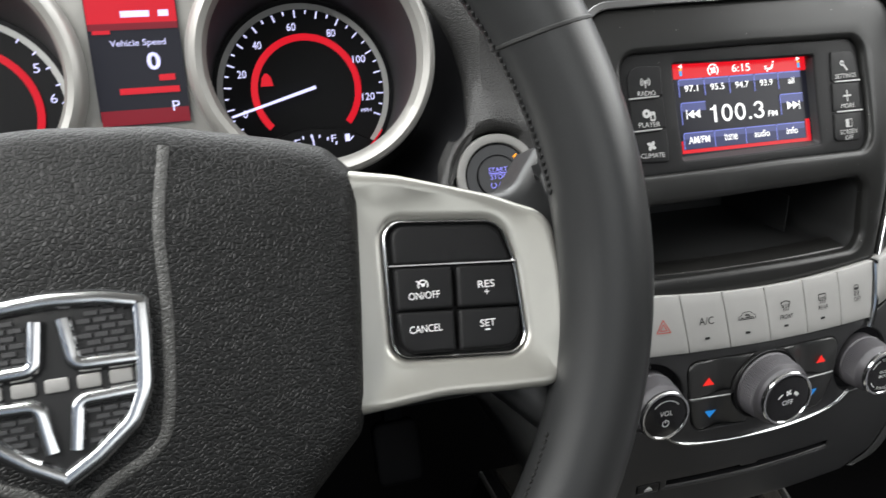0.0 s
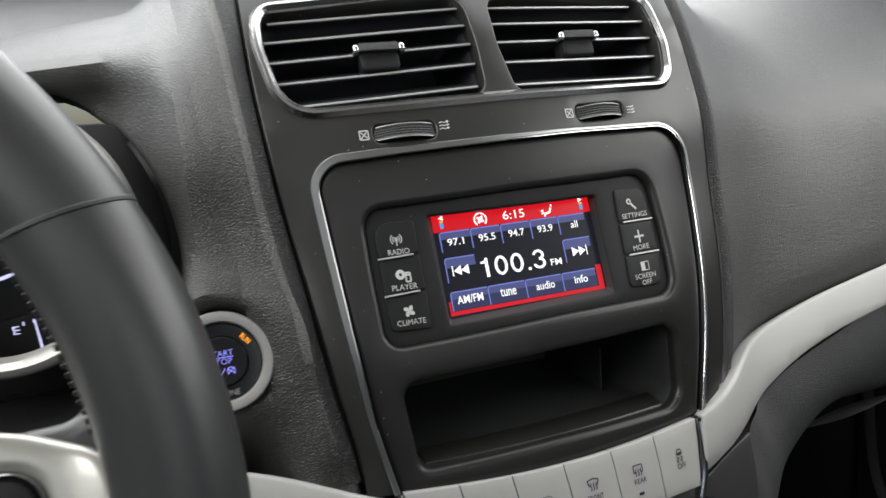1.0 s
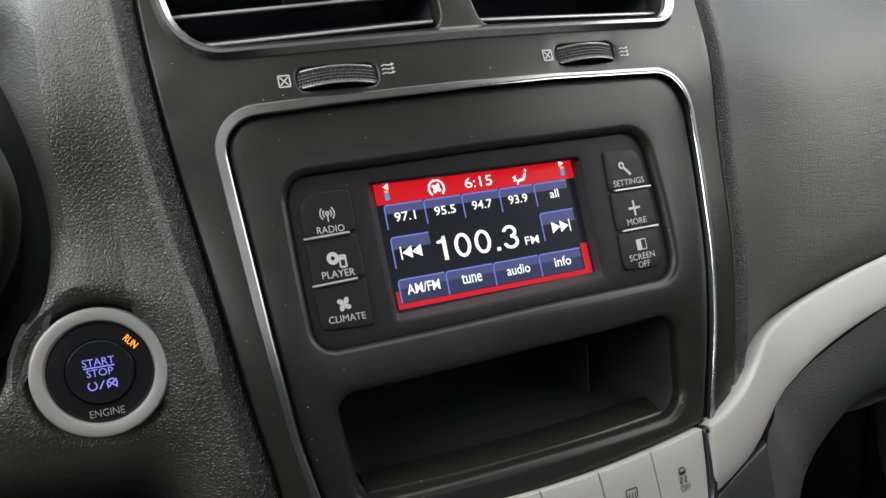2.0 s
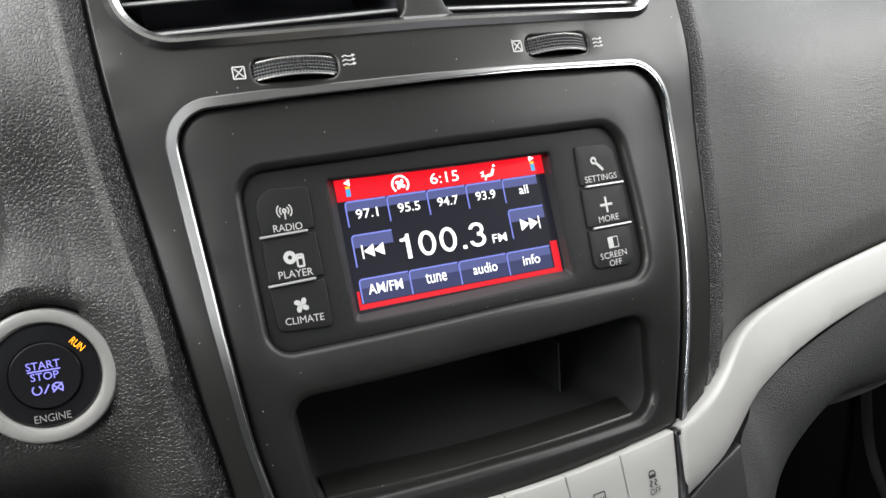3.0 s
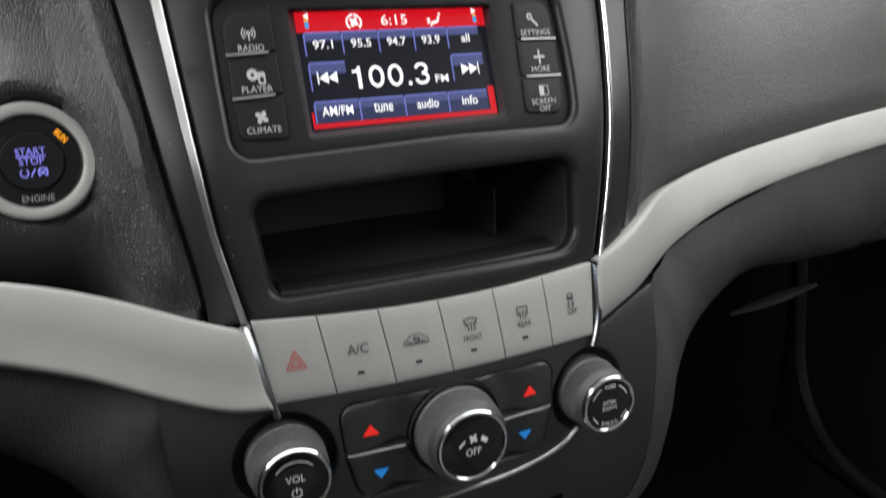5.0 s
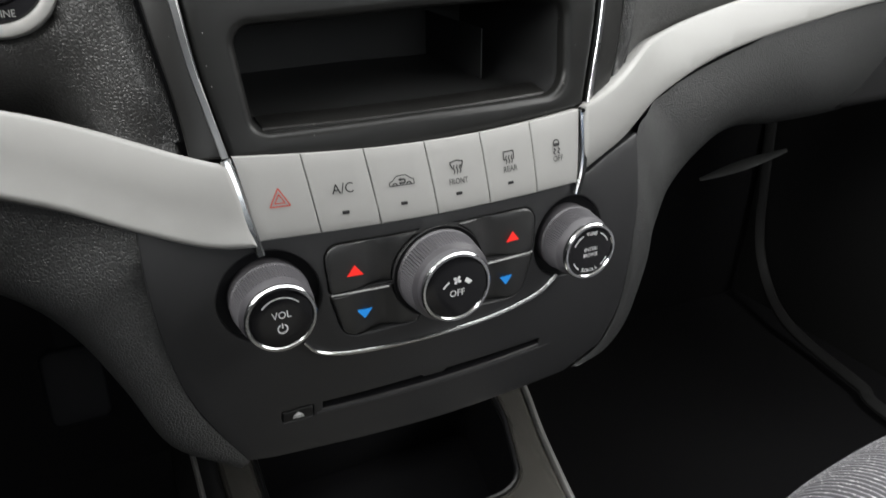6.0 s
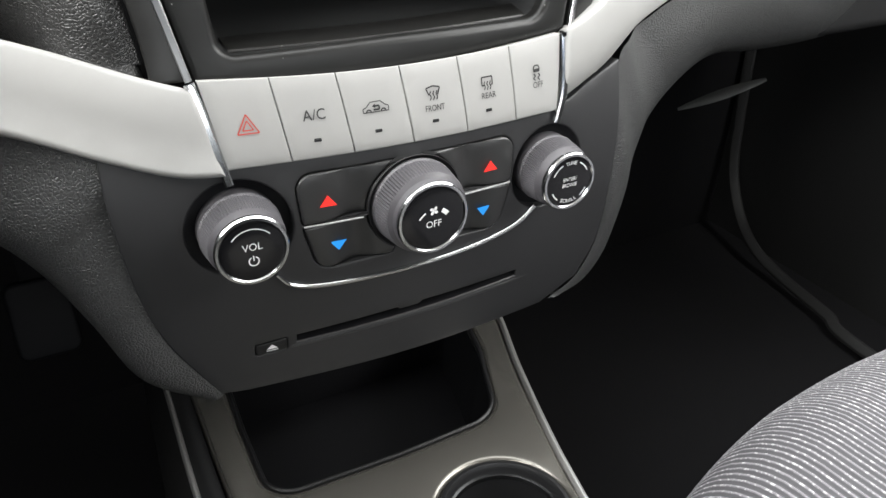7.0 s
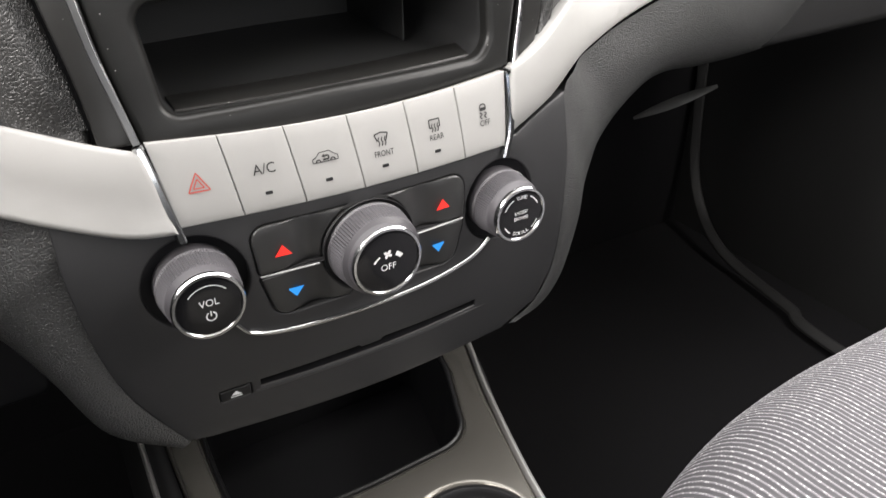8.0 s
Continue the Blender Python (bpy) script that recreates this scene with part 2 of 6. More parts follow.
def on(fun):
    """Places on a surface y = fun(x, z), lifted by off towards the seats."""

    def at(x, z, off=0.0):
        e = 0.001
        y = fun(x, z)
        n = Vector(((fun(x + e, z) - fun(x - e, z)) / (2 * e), -1, (fun(x, z + e) - fun(x, z - e)) / (2 * e))).normalized()
        return Vector((x, y, z)) + n * off

    return at


swell = curve((0.495, 0.53, 0.56, 0.60, 0.63, 0.675, 0.70, 0.74), (0.0, 0.0045, 0.0075, 0.0068, 0.006, 0.0022, 0.001, 0.0))


def ease(t):
    t = min(max(t, 0.0), 1.0)
    return t * t * (3 - 2 * t)


def stack_y(x, z):
    """The centre stack stands proud of the pads round the radio."""
    return dash_y(x, z) - swell(z) * (1 - ease((abs(x - C0) - 0.085) / 0.045))


P = on(stack_y)


def plane(o, u, v):
    """Places on a flat frame: origin, right and up; lifted along their normal."""
    o, u, v = Vector(o), Vector(u).normalized(), Vector(v).normalized()
    n = u.cross(v)
    return lambda a, b, c=0.0: o + u * a + v * b + n * c


def tangent(at, x, z, off=0.0):
    """The flat frame that touches a surface at a place."""
    o = at(x, z, off)
    return plane(o, at(x + 0.002, z, off) - o, at(x, z + 0.002, off) - o)


def area(loop):
    return 0.5 * sum(a[0] * b[1] - b[0] * a[1] for a, b in zip(loop, loop[1:] + loop[:1]))


def ccw(loop):
    return list(loop) if area(loop) > 0 else list(loop)[::-1]


def dense(loop, step, closed=True):
    out = []
    ends = loop[1:] + loop[:1] if closed else loop[1:]
    for a, b in zip(loop, ends):
        n = max(1, math.ceil(math.dist(a, b) / step))
        out += [tuple(np.array(a) + (np.array(b) - np.array(a)) * i / n) for i in range(n)]
    return out if closed else out + [tuple(loop[-1])]


def shift(loop, d):
    """A counter-clockwise loop moved inwards by d."""
    q = np.array(loop)
    a, b = q - np.roll(q, 1, 0), np.roll(q, -1, 0) - q
    a /= np.linalg.norm(a, axis=1)[:, None] + 1e-12
    b /= np.linalg.norm(b, axis=1)[:, None] + 1e-12
    na, nb = np.stack([-a[:, 1], a[:, 0]], 1), np.stack([-b[:, 1], b[:, 0]], 1)
    n = na + nb
    n /= np.maximum((n * n).sum(1) / 2, 0.5)[:, None]
    return [tuple(p) for p in q + n * d]


def rpoly(pts, r, seg=6):
    """A polygon with rounded corners; r: one radius, or one for each corner."""
    pts = [Vector(p) for p in pts]
    rs = r if isinstance(r, (list, tuple)) else [r] * len(pts)
    out = []
    for i, p in enumerate(pts):
        a, b = (pts[i - 1] - p), (pts[(i + 1) % len(pts)] - p)
        la, lb = a.length, b.length
        a, b = a / la, b / lb
        half = a.angle(b) / 2
        d = min(rs[i] / math.tan(half), 0.48 * la, 0.48 * lb) if rs[i] else 0
        if d < 1e-6:
            out.append(tuple(p))
            continue
        s, e = p + a * d, p + b * d
        w = math.sin(half)
        for k in range(seg + 1):
            t = k / seg
            q0, q1, q2 = (1 - t) ** 2, 2 * w * t * (1 - t), t * t
            out.append(tuple((s * q0 + p * q1 + e * q2) / (q0 + q1 + q2)))
    return out


def rrect(x0, z0, x1, z1, r, seg=6):
    return rpoly([(x0, z0), (x1, z0), (x1, z1), (x0, z1)], r, seg)


def circle(x, z, r, n=48):
    return [(x + r * math.cos(2 * math.pi * i / n), z + r * math.sin(2 * math.pi * i / n)) for i in range(n)]


def inside(px, pz, loop):
    q = np.array(loop)
    x0, z0 = q[:, 0], q[:, 1]
    x1, z1 = np.roll(x0, -1), np.roll(z0, -1)
    hit = np.zeros(len(px), bool)
    for a, b, c, d in zip(x0, z0, x1, z1):
        if b != d:
            hit ^= ((b > pz) != (d > pz)) & (px < (c - a) * (pz - b) / (d - b) + a)
    return hit


def sheet(outer, holes=(), off=0.0, step=0.006, r=0.0008, depth=0.004, at=P, rings=3, dish=None):
    """A skin with rounded rims and turned-in walls, laid on a surface; holes go through it. dish(x, z): extra lift."""
    loops = [(dense(ccw(outer), step), 1)] + [(dense(ccw(h), step), -1) for h in holes]
    flat, edges, inner = [], [], []
    for loop, s in loops:
        q = shift(loop, s * r) if r else loop
        a, n = len(flat), len(q)
        flat += q
        edges += [(a + i, a + (i + 1) % n) for i in range(n)]
        inner.append(q)
    rim = np.array(flat)
    lo, hi = rim.min(0), rim.max(0)
    gx, gz = np.meshgrid(np.arange(lo[0] + step / 2, hi[0], step), np.arange(lo[1] + step / 2, hi[1], step))
    gx, gz = gx.ravel(), gz.ravel()
    keep = inside(gx, gz, inner[0])
    for h in inner[1:]:
        keep &= ~inside(gx, gz, h)
    gx, gz = gx[keep], gz[keep]
    far = np.array([np.min((rim[:, 0] - x) ** 2 + (rim[:, 1] - z) ** 2) > (0.45 * step) ** 2 for x, z in zip(gx, gz)], bool)
    pts = [Vector(p) for p in flat] + [Vector(p) for p in zip(gx[far], gz[far])] if len(gx) else [Vector(p) for p in flat]
    vs, _, fs = delaunay_2d_cdt(pts, edges, [], 0, 1e-7)[:3]
    mid = np.array([np.mean([vs[i] for i in f], axis=0) for f in fs])
    good = inside(mid[:, 0], mid[:, 1], inner[0])
    for h in inner[1:]:
        good &= ~inside(mid[:, 0], mid[:, 1], h)
    lift = dish or (lambda x, z: 0.0)
    verts = [at(v[0], v[1], off + lift(v[0], v[1])) for v in vs]
    faces = [tuple(f) for f, g in zip(fs, good) if g]
    for loop, s in loops:
        rows = [[at(x, z, off + lift(x, z)) for x, z in (shift(loop, s * r) if r else loop)]]
        for k in range(1, rings + 1) if r else ():
            a = k / rings * math.pi / 2
            ring = shift(loop, s * r * (1 - math.sin(a)))
            rows.append([at(x, z, off + lift(x, z) - r * (1 - math.cos(a))) for x, z in ring])
        rows.append([at(x, z, off - depth) for x, z in loop])
        verts, faces = join((verts, faces), skin(rows, closed=True))
    return verts, faces


def skin(rows, closed=False):
    """Quads between rows of places; closed: each row is a ring."""
    n = len(rows[0])
    verts = [p for row in rows for p in row]
    faces = []
    for j in range(len(rows) - 1):
        for i in range(n if closed else n - 1):
            k = (i + 1) % n
            faces.append((j * n + i, j * n + k, (j + 1) * n + k, (j + 1) * n + i))
    return verts, faces


def tube(path, normals, w, h, closed=False, n=10, taper=None):
    """A rounded bar of width w and height h swept along a path that lies on a surface."""
    rows = []
    m = len(path)
    for i, p in enumerate(path):
        a, b = path[i - 1] if (i or closed) else path[0], path[(i + 1) % m] if (i < m - 1 or closed) else path[-1]
        t = (Vector(b) - Vector(a)).normalized()
        nn = Vector(normals[i])
        nn = (nn - t * nn.dot(t)).normalized()
        side = t.cross(nn)
        k = taper(i / (m - 1)) if taper else 1.0
        rows.append([Vector(p) + side * (0.5 * w * k * math.cos(2 * math.pi * j / n)) + nn * (0.5 * h * k * math.sin(2 * math.pi * j / n)) for j in range(n)])
    if closed:
        rows.append(rows[0])
    v, f = skin(rows, closed=True)
    if not closed:
        f = f + [tuple(range(n)), tuple(range(len(v) - n, len(v)))]
    return v, f


def strip(path, normals, w, h, bevel, closed=False):
    """A flat-faced trim bar with bevelled edges swept along a path that lies on a surface."""
    rows = []
    m = len(path)
    wide = w if callable(w) else (lambda f: w)
    for i, p in enumerate(path):
        a, b = path[i - 1] if (i or closed) else path[0], path[(i + 1) % m] if (i < m - 1 or closed) else path[-1]
        t = (Vector(b) - Vector(a)).normalized()
        nn = Vector(normals[i])
        nn = (nn - t * nn.dot(t)).normalized()
        side = t.cross(nn)
        a = 0.5 * wide(i / (m - 1))
        sec = ((-a, -0.5 * h), (-a, 0.5 * h - bevel), (-a + bevel, 0.5 * h), (a - bevel, 0.5 * h), (a, 0.5 * h - bevel), (a, -0.5 * h))
        rows.append([Vector(p) + side * u + nn * v for u, v in sec])
    if closed:
        rows.append(rows[0])
    v, f = skin(rows, closed=True)
    if not closed:
        f = f + [tuple(range(6)), tuple(range(len(v) - 6, len(v)))]
    return v, f


def trace(pts, at=P, off=0.0, step=0.004, closed=False):
    """The path and normals of a line drawn on a surface."""
    q = dense(list(pts), step, closed)
    return [at(x, z, off) for x, z in q], [at(x, z, off + 0.01) - at(x, z, off) for x, z in q]


def smooth_line(pts, n=12, closed=False):
    """A Catmull-Rom line through a few places."""
    q = [np.array(p, float) for p in pts]
    out = []
    m = len(q)
    for i in range(m if closed else m - 1):
        if closed:
            a, b, c, d = q[i - 1], q[i], q[(i + 1) % m], q[(i + 2) % m]
        else:
            b, c = q[i], q[i + 1]
            a = q[i - 1] if i else 2 * b - c
            d = q[i + 2] if i + 2 < m else 2 * c - b
        for k in range(n):
            t = k / n
            out.append(tuple(0.5 * (2 * b + (c - a) * t + (2 * a - 5 * b + 4 * c - d) * t * t + (3 * b - a - 3 * c + d) * t**3)))
    return out if closed else out + [tuple(q[-1])]


def lathe(profile_rh, at, n=64, cap=True, wob=None):
    """A turned body: radius and height rows on a flat frame."""
    rows = []
    for i, (r, h) in enumerate(profile_rh):
        rows.append([at((r + (wob(i, j) if wob else 0)) * math.cos(2 * math.pi * j / n), (r + (wob(i, j) if wob else 0)) * math.sin(2 * math.pi * j / n), h) for j in range(n)])
    v, f = skin(rows, closed=True)
    if cap:
        f = f + [tuple(range(len(v) - n, len(v)))]
    return v, f


def box(x0, y0, z0, x1, y1, z1):
    v = [(x, y, z) for x in (x0, x1) for y in (y0, y1) for z in (z0, z1)]
    return v, [(0, 1, 3, 2), (4, 6, 7, 5), (0, 4, 5, 1), (2, 3, 7, 6), (0, 2, 6, 4), (1, 5, 7, 3)]


def decal(polys, at, off=0.0):
    """Flat shapes, each a loop, laid on a surface."""
    v, f = [], []
    for q in polys:
        a = len(v)
        v += [at(x, z, off) for x, z in q]
        f.append(tuple(range(a, len(v))))
    return v, f


def bar2(a, b, w):
    a, b = Vector(a), Vector(b)
    s = (b - a).normalized()
    s = Vector((-s.y, s.x)) * w / 2
    return [tuple(a + s), tuple(a - s), tuple(b - s), tuple(b + s)]


def arc2(x, z, r, w, a0, a1, n=12):
    """An arc as a row of small quads."""
    out = []
    for i in range(n):
        s, e = radians(a0 + (a1 - a0) * i / n), radians(a0 + (a1 - a0) * (i + 1) / n)
        out.append([(x + (r + k) * math.cos(t), z + (r + k) * math.sin(t)) for t, k in ((s, -w / 2), (e, -w / 2), (e, w / 2), (s, w / 2))])
    return out


def line2(pts, w, closed=False):
    q = list(pts) + ([pts[0]] if closed else [])
    return [bar2(a, b, w) for a, b in zip(q, q[1:])]


def moved(polys, x, z, k=1.0, turn=0.0):
    c, s = math.cos(radians(turn)), math.sin(radians(turn))
    return [[(x + k * (a * c - b * s), z + k * (a * s + b * c)) for a, b in q] for q in polys]


_glyphs = {}


def glyphs(text, bold=0.0):
    """The letters of a word as flat mesh, 1 high capitals, centred."""
    if (text, bold) not in _glyphs:
        data = bpy.data.curves.new("lettering", "FONT")
        data.body, data.align_x, data.align_y, data.size, data.resolution_u, data.offset = text, "CENTER", "CENTER", 1.0, 3, bold
        ob = bpy.data.objects.new("lettering", data)
        me = bpy.data.meshes.new_from_object(ob)
        v = [tuple(p.co) for p in me.vertices]
        f = [tuple(p.vertices) for p in me.polygons]
        bpy.data.objects.remove(ob)
        bpy.data.meshes.remove(me)
        bpy.data.curves.remove(data)
        xs, ys = [p[0] for p in v], [p[1] for p in v]
        cx, cy = (min(xs) + max(xs)) / 2, (min(ys) + max(ys)) / 2
        _glyphs[text, bold] = [(p[0] - cx, p[1] - cy) for p in v], f, max(xs) - min(xs), max(ys) - min(ys)
    return _glyphs[text, bold]


def word(text, x, z, width, height, at=P, off=0.0003, turn=0.0, bold=0.0):
    """Lettering laid on a surface, fitted to a width and height."""
    v, f, w, h = glyphs(text, bold)
    kx, kz = width / w, height / h
    c, s = math.cos(radians(turn)), math.sin(radians(turn))
    return [at(x + a * kx * c - b * kz * s, z + a * kx * s + b * kz * c, off) for a, b in v], f


# ---------------------------------------------------------------- cabin shell
def shell(name, vf, material, label, category):
    ob = part(name, vf, material, weld=False)
    return tagged(ob, label, category, kind="structure")


shell("floor", box(-0.78, -2.0, -0.04, 0.78, 0.62, 0.0), CARPET, "black carpeted car floor", "floor")
shell("wall_firewall", box(-0.78, 0.42, 0.0, 0.78, 0.46, 0.62), CARPET, "black carpeted front bulkhead of the footwells", "wall")
shell("wall_driver_side", box(-0.80, -2.0, 0.0, -0.76, 0.46, 0.76), TRIMD, "dark plastic door side of the cabin", "wall")
shell("wall_passenger_side", box(0.76, -2.0, 0.0, 0.80, 0.46, 0.76), TRIMD, "dark plastic door side of the cabin", "wall")
shell("wall_tailgate", box(-0.80, -2.04, 0.0, 0.80, -2.0, 0.76), TRIMD, "dark plastic rear side of the cabin", "wall")
shell("ceiling", box(-0.80, -2.04, 1.20, 0.80, -0.19, 1.23), HEADLINER, "light grey cloth headliner", "ceiling")
shell("dash_shelf", join(([(-0.76, 0.29, 0.745), (0.76, 0.29, 0.745), (0.76, 0.62, 0.85), (-0.76, 0.62, 0.85),
                           (-0.76, 0.29, 0.72), (0.76, 0.29, 0.72), (0.76, 0.62, 0.72), (-0.76, 0.62, 0.72)],
                          [(0, 1, 2, 3), (4, 5, 6, 7), (0, 1, 5, 4), (2, 3, 7, 6), (0, 3, 7, 4), (1, 2, 6, 5)]), box(-0.15, 0.085, 0.785, 0.15, 0.29, 0.799)), LEATHER, "black padded top of the dashboard", "dashboard")
for k, (x0, y0, x1, y1) in enumerate(((-0.80, -1.05, -0.76, -0.97), (0.76, -1.05, 0.80, -0.97), (-0.80, -2.04, -0.74, -1.9), (0.74, -2.04, 0.80, -1.9), (-0.80, 0.10, -0.74, 0.16), (0.74, 0.10, 0.80, 0.16))):
    shell("pillar_%d" % (k + 1), box(x0, y0, 0.76, x1, y1, 1.20), HEADLINER, "grey trimmed roof pillar", "pillar")
sill = smooth_line([(0.66, -0.60, 0.012), (0.668, 0.03, 0.014), (0.690, 0.14, 0.016), (0.706, 0.23, 0.018), (0.715, 0.29, 0.030), (0.735, 0.345, 0.055), (0.748, 0.385, 0.11), (0.752, 0.40, 0.20), (0.752, 0.41, 0.34)], 8)
shell("sill_trim", tube([Vector(q) for q in sill], [Vector((-0.6, -0.3, 0.7))] * len(sill), 0.016, 0.008, n=8), TRIMD, "dark plastic door sill trim", "trim")

# ---------------------------------------------------------------- dashboard pads
EDGE_Z = (0.494, 0.511, 0.52, 0.552, 0.602, 0.665, 0.707, 0.76, 0.80)
half_right = curve(EDGE_Z, (0.099, 0.1115, 0.1150, 0.1235, 0.1305, 0.1340, 0.1330, 0.128, 0.124))
half_left = curve(EDGE_Z, (0.1085, 0.1095, 0.1105, 0.1155, 0.1220, 0.1300, 0.1325, 0.131, 0.128))


START = (-0.1616, 0.5718)


def driver_y(x, z):
    y = dash_y(x, z)
    d = math.hypot(x - START[0], z - START[1])
    up = 0.5 + 0.5 * (z - START[1]) / max(d, 1e-4)
    y -= 0.0058 * math.exp(-((d - 0.0328) / 0.0072) ** 2) * (0.15 + 0.85 * up)
    d = min(0.20, max(0.0, -0.160 - x))
    y += 0.95 * d * d / (d + 0.014) * ease((z - 0.59) / 0.07)
    d = min(0.035, max(0.0, -0.165 - x))
    y += 2.4 * d * d / (d + 0.006) * ease((z - 0.590) / 0.05) * (1 - ease((z - 0.695) / 0.035))
    y += 12.0 * max(0.0, 0.564 - z) ** 2 * ease((-0.125 - x) / 0.03)
    y += 6.0 * max(0.0, z - 0.640) ** 2 * ease((-0.140 - x) / 0.05)
    y += 26.0 * max(0.0, z - 0.708) ** 2 * ease((-0.128 - x) / 0.04)
    ridge = x + 0.166 + 0.16 * (z - 0.673)
    y -= 0.0100 * math.exp(-(ridge / (0.018 if ridge > 0 else 0.010)) ** 2) * ease((z - 0.63) / 0.05) * (1 - ease((z - 0.70) / 0.05))
    return y


R_TOP = [(0.0918, 0.4990), (0.105, 0.5048), (0.118, 0.5102), (0.130, 0.5145), (0.142, 0.5178), (0.153, 0.5200), (0.170, 0.5228), (0.192, 0.5262), (0.22, 0.5305), (0.25, 0.5342), (0.28, 0.5368), (0.33, 0.5410), (0.68, 0.5540)]
R_LOW = [(0.0868, 0.4625), (0.1050, 0.4709), (0.1180, 0.4753), (0.1300, 0.4795), (0.1420, 0.4836), (0.1530, 0.4864), (0.1700, 0.4908), (0.1920, 0.4968), (0.2200, 0.5030), (0.2500, 0.5077), (0.2800, 0.5108), (0.3300, 0.5150), (0.6800, 0.5300)]
band_top = curve([x for x, z in R_TOP], [z for x, z in R_TOP])
band_back = curve((0.10, 0.12, 0.135, 0.16, 0.19, 0.25, 0.33, 0.68), (0.0, 0.001, 0.004, 0.012, 0.021, 0.034, 0.048, 0.10))  # the dash sweeps away from the seats
pad_back = curve((0.118, 0.125, 0.135, 0.15, 0.17, 0.19, 0.22, 0.25, 0.30, 0.35, 0.68), (0.0, 0.002, 0.0075, 0.0155, 0.0245, 0.0300, 0.0340, 0.0369, 0.0422, 0.0480, 0.10))


def passenger_y(x, z):
    tuck = 20.0 * max(0.0, band_top(x) + 0.012 - z) ** 2 * ease((x - 0.118) / 0.03)
    return dash_y(x, z) + pad_back(x - max(0.0, C0 + half_right(z) - 0.1165)) * (1 - 0.55 * ease((z - 0.56) / 0.12)) + tuck + (0.10 * max(0.0, z - 0.55) + 2.6 * max(0.0, z - 0.56) ** 2) * ease((x - 0.132) / 0.17)


D = on(driver_y)
Q = on(passenger_y)
dashboard = thing("dashboard", "black leather-grained dashboard with a silver trim band", "dashboard", (C0, 0.05, 0.5))

edge_z = [0.4945 + 0.3055 * i / 30 for i in range(31)]
right_edge = [(C0 + half_right(z) + 0.002, z) for z in edge_z]
left_edge = [(C0 - half_left(z) - 0.002, z) for z in edge_z]
cluster_hole = [(-0.252 + 0.0765 * math.cos(radians(a)), 0.6235 + 0.0765 * math.sin(radians(a))) for a in range(-90, 91, 5)] + [(-0.446 + 0.0765 * math.cos(radians(a)), 0.6235 + 0.0765 * math.sin(radians(a))) for a in range(90, 271, 5)]
cluster_hole = [(x, 0.6235 + (z - 0.6235) * 1.12 if z > 0.6235 else z) for x, z in cluster_hole]
cluster_hole = [(x, z - 0.016 * ease((-0.262 - x) / 0.05) if z < 0.60 else z) for x, z in cluster_hole]
part("passenger_pad", sheet(right_edge + [(0.70, 0.80), (0.70, 0.50), (0.22, 0.49)], at=Q, step=0.010, r=0.002, depth=0.02), SOFT, dashboard)
part("driver_pad", sheet(left_edge + [(-0.70, 0.80), (-0.70, 0.50), (-0.22, 0.49)], [cluster_hole, circle(*START, 0.0232)], at=D, step=0.007, r=0.006, depth=0.012, rings=4), LEATHER, dashboard)
bowl = dense(ccw(cluster_hole), 0.007)
part("cluster_bowl", skin([[D(x, z, -0.009) for x, z in bowl], [Vector((x, max(0.085, D(x, z).y + 0.02), z)) for x, z in bowl]], closed=True), DIAL, dashboard, "dark plastic bowl round the gauges")
BEVEL_R = ((0.0000, -0.0080), (0.0002, -0.0014), (0.0006, -0.0004), (0.0018, 0.0012), (0.0034, 0.0025), (0.0050, 0.0029), (0.0066, 0.0024), (0.0080, 0.0012), (0.0090, -0.0002), (0.0098, -0.0016))
BEVEL_L = ((-0.0008, -0.0080), (-0.0006, -0.0016), (-0.0001, -0.0008), (0.0012, 0.0002), (0.0036, 0.0027), (0.0058, 0.0053), (0.0068, 0.0060))
CREST_L = ((0.0068, 0.0060), (0.0075, 0.0063), (0.0083, 0.0064), (0.0095, 0.0061), (0.0112, 0.0053))
FALL_L = ((0.0112, 0.0053), (0.0150, 0.0038), (0.0200, 0.0018), (0.0270, 0.0002), (0.0300, -0.0012))


def along(edge, at, side, across, foot):
    """A strip that follows a pad's edge and sinks towards its foot."""
    line = dense(edge, 0.005, closed=False)
    return skin([[at(x + side * dx, z, min(dz, dz * ease((z - foot) / 0.030) - 0.0012 * (1 - ease((z - foot) / 0.030)))) for x, z in line] for dx, dz in across])


for edge, at, side in ((right_edge, Q, 1), (left_edge, D, -1)):
    foot = 0.500 if side > 0 else 0.4965
    edge = [(x, z) for x, z in edge if z > foot]
    p, n = trace([(x - side * 0.0005, z) for x, z in edge], P, -0.007)
    part("gap_lining", tube(p, n, 0.012, 0.004, n=8), DIAL, dashboard)
    if side > 0:
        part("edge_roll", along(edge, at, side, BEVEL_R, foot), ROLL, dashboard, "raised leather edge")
        p, n = trace([(x + 0.0098, z) for x, z in edge], at, 0.0)
        part("seam", tube(p, n, 0.0012, 0.0012, n=6), STITCH, dashboard)
    else:
        # The bevel faces away from the windows; its shade is in the colour.
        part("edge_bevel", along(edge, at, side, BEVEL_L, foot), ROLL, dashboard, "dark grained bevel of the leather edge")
        part("edge_top", along([q for q in edge if q[1] < 0.575], at, side, CREST_L, foot), LEATHER, dashboard)
        # The light that the crest catches is laid on as a paler strip.
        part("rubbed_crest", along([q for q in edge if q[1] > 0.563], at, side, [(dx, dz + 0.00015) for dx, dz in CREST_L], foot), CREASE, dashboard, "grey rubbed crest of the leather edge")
        part("edge_fall", along(edge, at, side, FALL_L, foot), LEATHER, dashboard)

